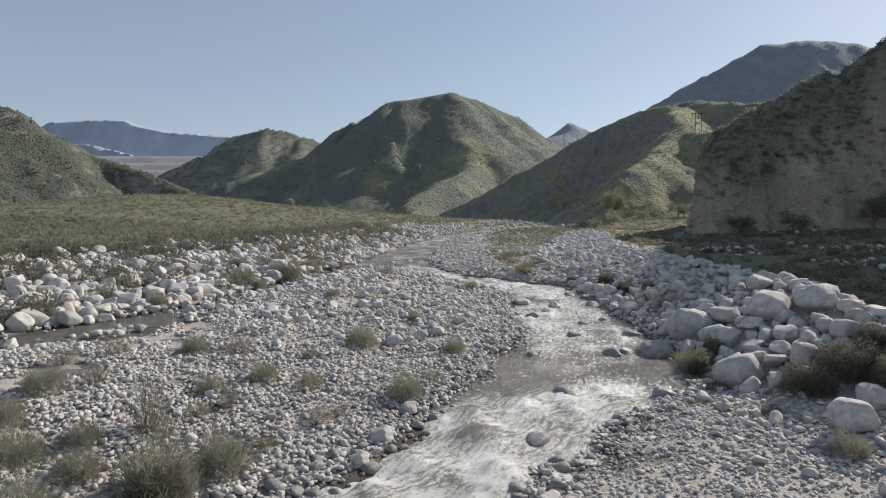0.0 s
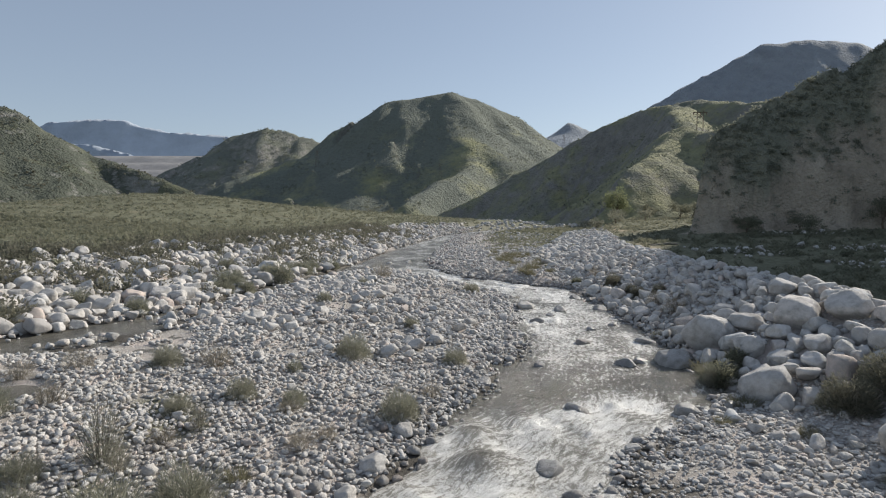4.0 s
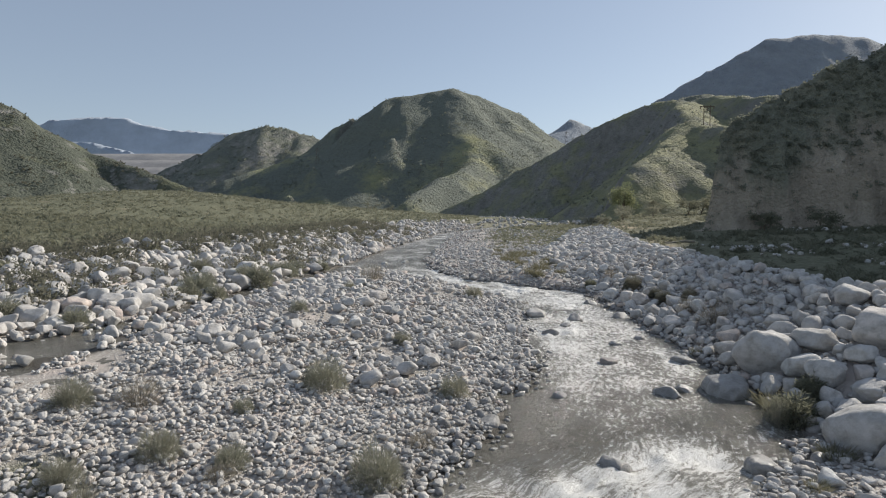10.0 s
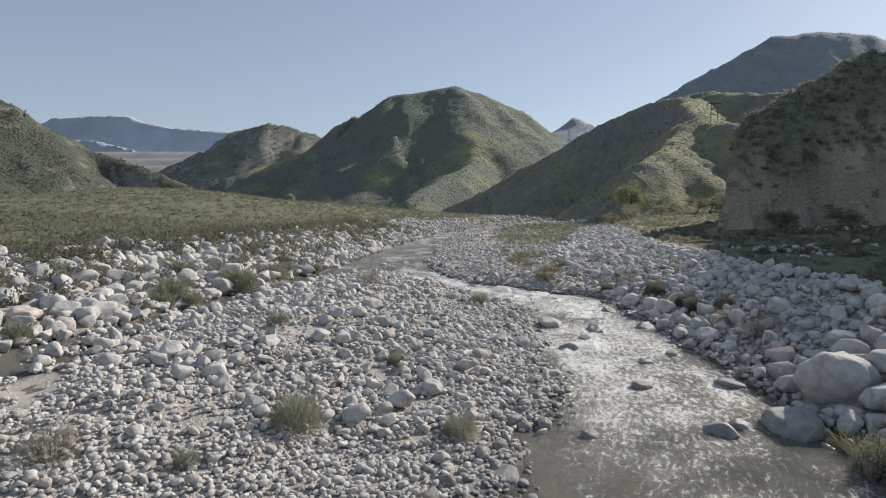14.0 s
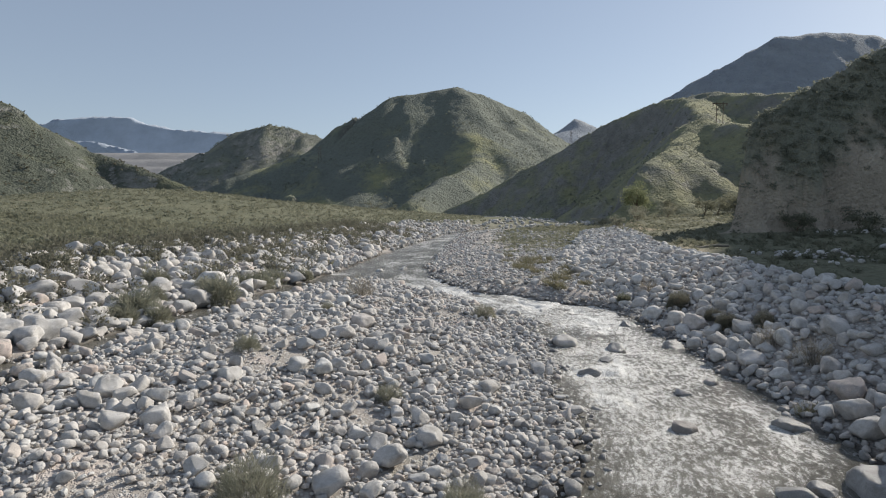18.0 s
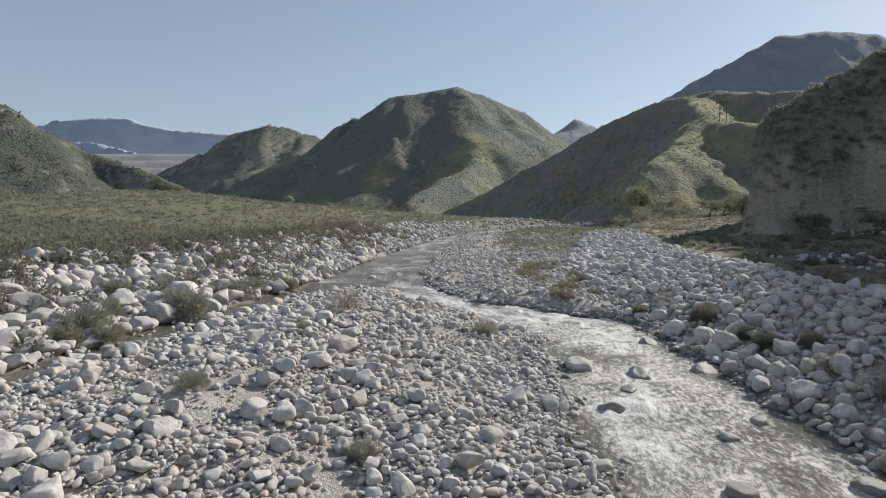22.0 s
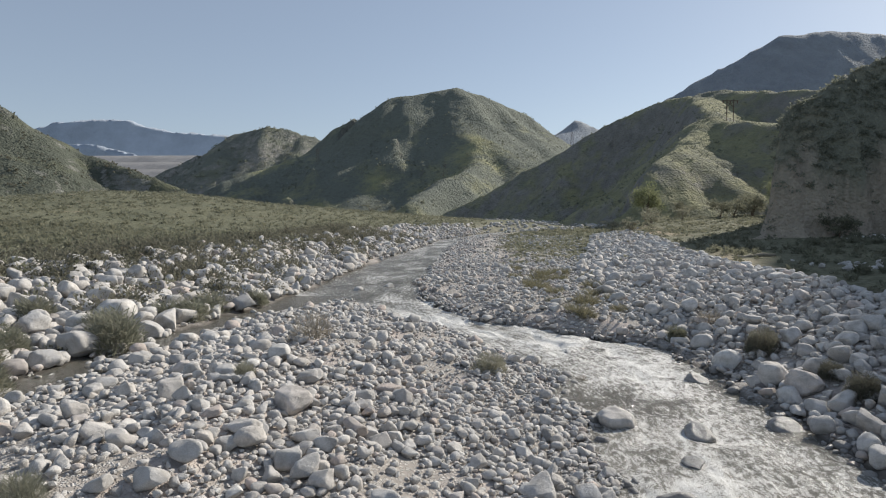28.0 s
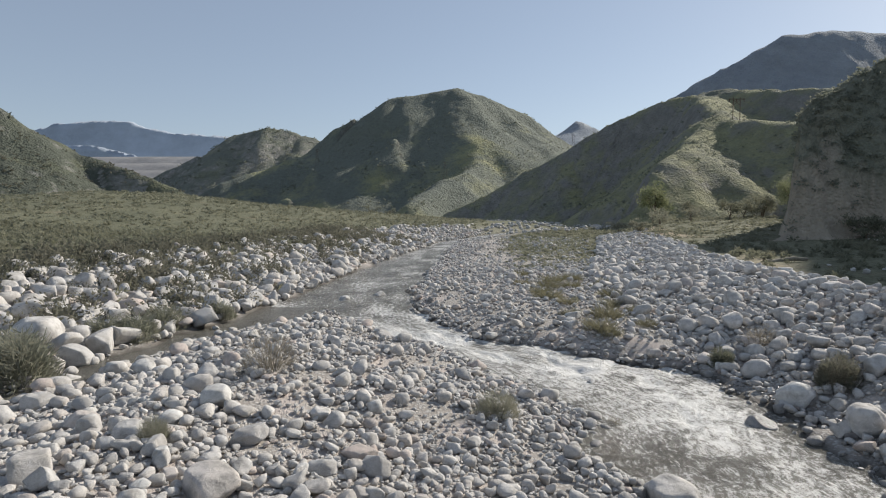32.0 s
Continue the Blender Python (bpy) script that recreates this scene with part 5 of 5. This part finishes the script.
def tree(name, x, y, height, width, leaf, label, seed, leaves=2600, leaf_size=0.3):
    r = np.random.default_rng(seed)
    thing = tagged(new(name), label, "tree")
    thing.location = (x, y, float(land(x, y)) - 0.1)
    trunk = [np.array([0, 0, 0.0])]
    for i in range(4):
        trunk.append(trunk[-1] + (r.normal(0, 0.04 * height), r.normal(0, 0.04 * height), height * 0.15))
    stem = child("trunk", mesh_of("trunk", *limb(r, trunk, np.linspace(0.035, 0.018, 5) * height), BARK), thing)
    centres = []
    for i in range(9):
        a, k = i * 2.4 + r.uniform(0, 0.6), r.uniform(0.45, 1.0)
        start = trunk[1 + i % 4]
        end = np.array([width * 0.42 * k * math.cos(a), width * 0.42 * k * math.sin(a), height * r.uniform(0.35, 0.88)])
        mid = (start + end) / 2 + (0, 0, 0.06 * height)
        child("limb", mesh_of("limb", *limb(r, [start, mid, end], np.array([0.014, 0.009, 0.004]) * height, 5), BARK), stem)
        centres += [end, (mid + end) / 2, end + r.normal(0, 0.1 * width, 3)]
    centres = np.array(centres)
    pick = r.integers(0, len(centres), leaves)
    p = centres[pick] + r.normal(0, 1, (leaves, 3)) * (0.085 * width, 0.085 * width, 0.065 * height)
    d, e = r.normal(size=(leaves, 3)), r.normal(size=(leaves, 3))
    d /= np.linalg.norm(d, axis=1, keepdims=True)
    e -= (e * d).sum(1, keepdims=True) * d
    e /= np.linalg.norm(e, axis=1, keepdims=True)
    ln = leaf_size * r.uniform(0.6, 1.3, leaves)[:, None]
    v = np.stack([p - d * ln * 0.5, p + e * ln * 0.3, p + d * ln * 0.5, p - e * ln * 0.3], 1).reshape(-1, 3)
    child("crown", mesh_of("crown", v, np.arange(leaves * 4).reshape(-1, 4), leaf, False), thing)
    return thing


WILLOW = leaf_material("willow_leaves", (0.13, 0.165, 0.08), (0.215, 0.245, 0.13), (0.26, 0.27, 0.16))
tree("willow_tree", 42.5, 150, 8.4, 7.4, WILLOW, "round pale green willow below the hill", 801, 5200)
tree("willow_tree", 77, 160, 10.0, 9.0, WILLOW, "tall green willow at the mouth of a gully", 802, 5200)
for i, (x, y, h, w) in enumerate([(59, 152, 4.2, 6), (64, 156, 4.5, 6), (69, 158, 5, 6), (54, 160, 4, 5), (72, 164, 5.5, 6)]):
    tree("gully_tree", x, y, h, w, OLIVE, "low dark bushy tree in a gully", 820 + i, 1300, 0.34)
for i, (x, y, h, w) in enumerate([(69, 91.5, 8, 6), (66, 92, 5, 5), (44, 89, 2.6, 4), (52, 89, 2.8, 5)]):
    tree("bluff_tree", x, y, h, w, OLIVE, "dark shaded tree at the foot of the bluff", 840 + i, 1600, 0.26)
for i, (x, y, h, w) in enumerate([(-52, 430, 12, 11), (-66, 440, 8, 10), (-40, 436, 8, 9), (-80, 445, 7, 10), (-32, 440, 7, 9), (-98, 435, 6, 9), (-58, 450, 6, 12), (-110, 448, 6, 11)]):
    tree("valley_tree", x, y, h, w, OLIVE, "dark tree at the foot of the far hill", 860 + i, 900, 0.6)
for i, (x, y, h, w) in enumerate([(36, 128, 2.6, 4), (39, 136, 3, 4), (33, 142, 2.4, 4), (47, 142, 3, 5), (30, 120, 2, 3)]):
    tree("bushy_tree", x, y, h, w, SAGE, "low grey-green bushy tree on the valley floor", 880 + i, 900, 0.24)


# ---------------- power line ----------------
def bar_mesh(name, a, b, t, material, sides=6):
    a, b = Vector(a), Vector(b)
    q = (b - a).to_track_quat("Z", "Y").to_matrix()
    v = [tuple(p + q @ Vector((t * math.cos(m * 2 * math.pi / sides), t * math.sin(m * 2 * math.pi / sides), 0))) for p in (a, b) for m in range(sides)]
    f = [(m, (m + 1) % sides, sides + (m + 1) % sides, sides + m) for m in range(sides)]
    return mesh_of(name, v, f, material, False)


def h_frame(x, y, z, tall, wide):
    thing = tagged(new("power_pole"), "two-legged wooden power pole with a crossarm on the ridge", "utility pole")
    thing.location = (x, y, z)
    for s in (-1, 1):
        child("pole", bar_mesh("pole", (s * wide / 2, 0, -1), (s * wide / 2, 0, tall), 0.14, POLE_WOOD), thing)
    arm = child("crossarm", bar_mesh("crossarm", (-wide * 1.15, 0, tall - 0.6), (wide * 1.15, 0, tall - 0.6), 0.16, POLE_WOOD), thing)
    for s in (-1, 1):
        child("brace", bar_mesh("brace", (-s * wide / 2, 0, tall - 2.6), (s * wide / 2, 0, tall - 0.9), 0.09, POLE_WOOD), thing)
    for k in (-1.05, 0, 1.05):
        child("insulator", bar_mesh("insulator", (k * wide, 0, tall - 1.5), (k * wide, 0, tall - 0.6), 0.13, CERAMIC), arm, "brown ceramic insulator")


def surface(gridded, x, y):
    gx, gy, z, floor = gridded
    return float(z[int(np.argmin(abs(gy - y))), int(np.argmin(abs(gx - x)))])


h_frame(95.5, 227.5, surface(HILL_RIGHT[1], 95.5, 227.5), 7.4, 2.3)


def lattice_tower(x, y, z, tall):
    thing = tagged(new("lattice_tower"), "slender steel lattice power tower on the far slope", "power tower")
    thing.location = (x, y, z)
    w = tall * 0.1
    for sx in (-1, 1):
        for sy in (-1, 1):
            child("leg", bar_mesh("leg", (sx * w, sy * w, -1), (sx * w * 0.3, sy * w * 0.3, tall), 0.07, POLE_WOOD), thing)
    for i in range(5):
        za, zb = tall * i / 5, tall * (i + 1) / 5
        wa, wb = w * (1 - 0.7 * i / 5), w * (1 - 0.7 * (i + 1) / 5)
        for s in (-1, 1):
            child("lattice_brace", bar_mesh("lattice_brace", (-s * wa, -wa, za), (s * wb, -wb, zb), 0.035, POLE_WOOD), thing)
    for k in (0.7, 0.82, 0.94):
        child("crossarm", bar_mesh("crossarm", (-tall * 0.17, 0, tall * k), (tall * 0.17, 0, tall * k), 0.07, POLE_WOOD), thing)


for x, y, tall in ((-83, 395, 11), (-2, 325, 9), (106, 535, 12)):
    x, y, tall = x * FAR, y * FAR, tall * FAR
    lattice_tower(x, y, surface(HILL_MAIN[1], x, y), tall)


# ---------------- drift log beside the track ----------------
def drift_log(x, y, length, turn):
    r = np.random.default_rng(77)
    thing = tagged(new("drift_log"), "bleached grey drift log lying beside the track", "log")
    thing.matrix_world = pose(x, y, float(land(x, y)) + 0.16, 0, 88, turn)
    points = [np.array([r.normal(0, 0.05), r.normal(0, 0.05), length * (k / 6 - 0.5)]) for k in range(7)]
    child("trunk", mesh_of("trunk", *limb(r, points, np.linspace(0.2, 0.12, 7) * r.uniform(0.9, 1.1, 7), 9), TWIG), thing)
    for k in (2, 4):
        child("limb_stub", mesh_of("limb_stub", *limb(r, [points[k], points[k] + np.array([0.3, 0.25, 0.25])], [0.06, 0.03], 6), TWIG), thing)


drift_log(24.6, 69.0, 3.4, 8)
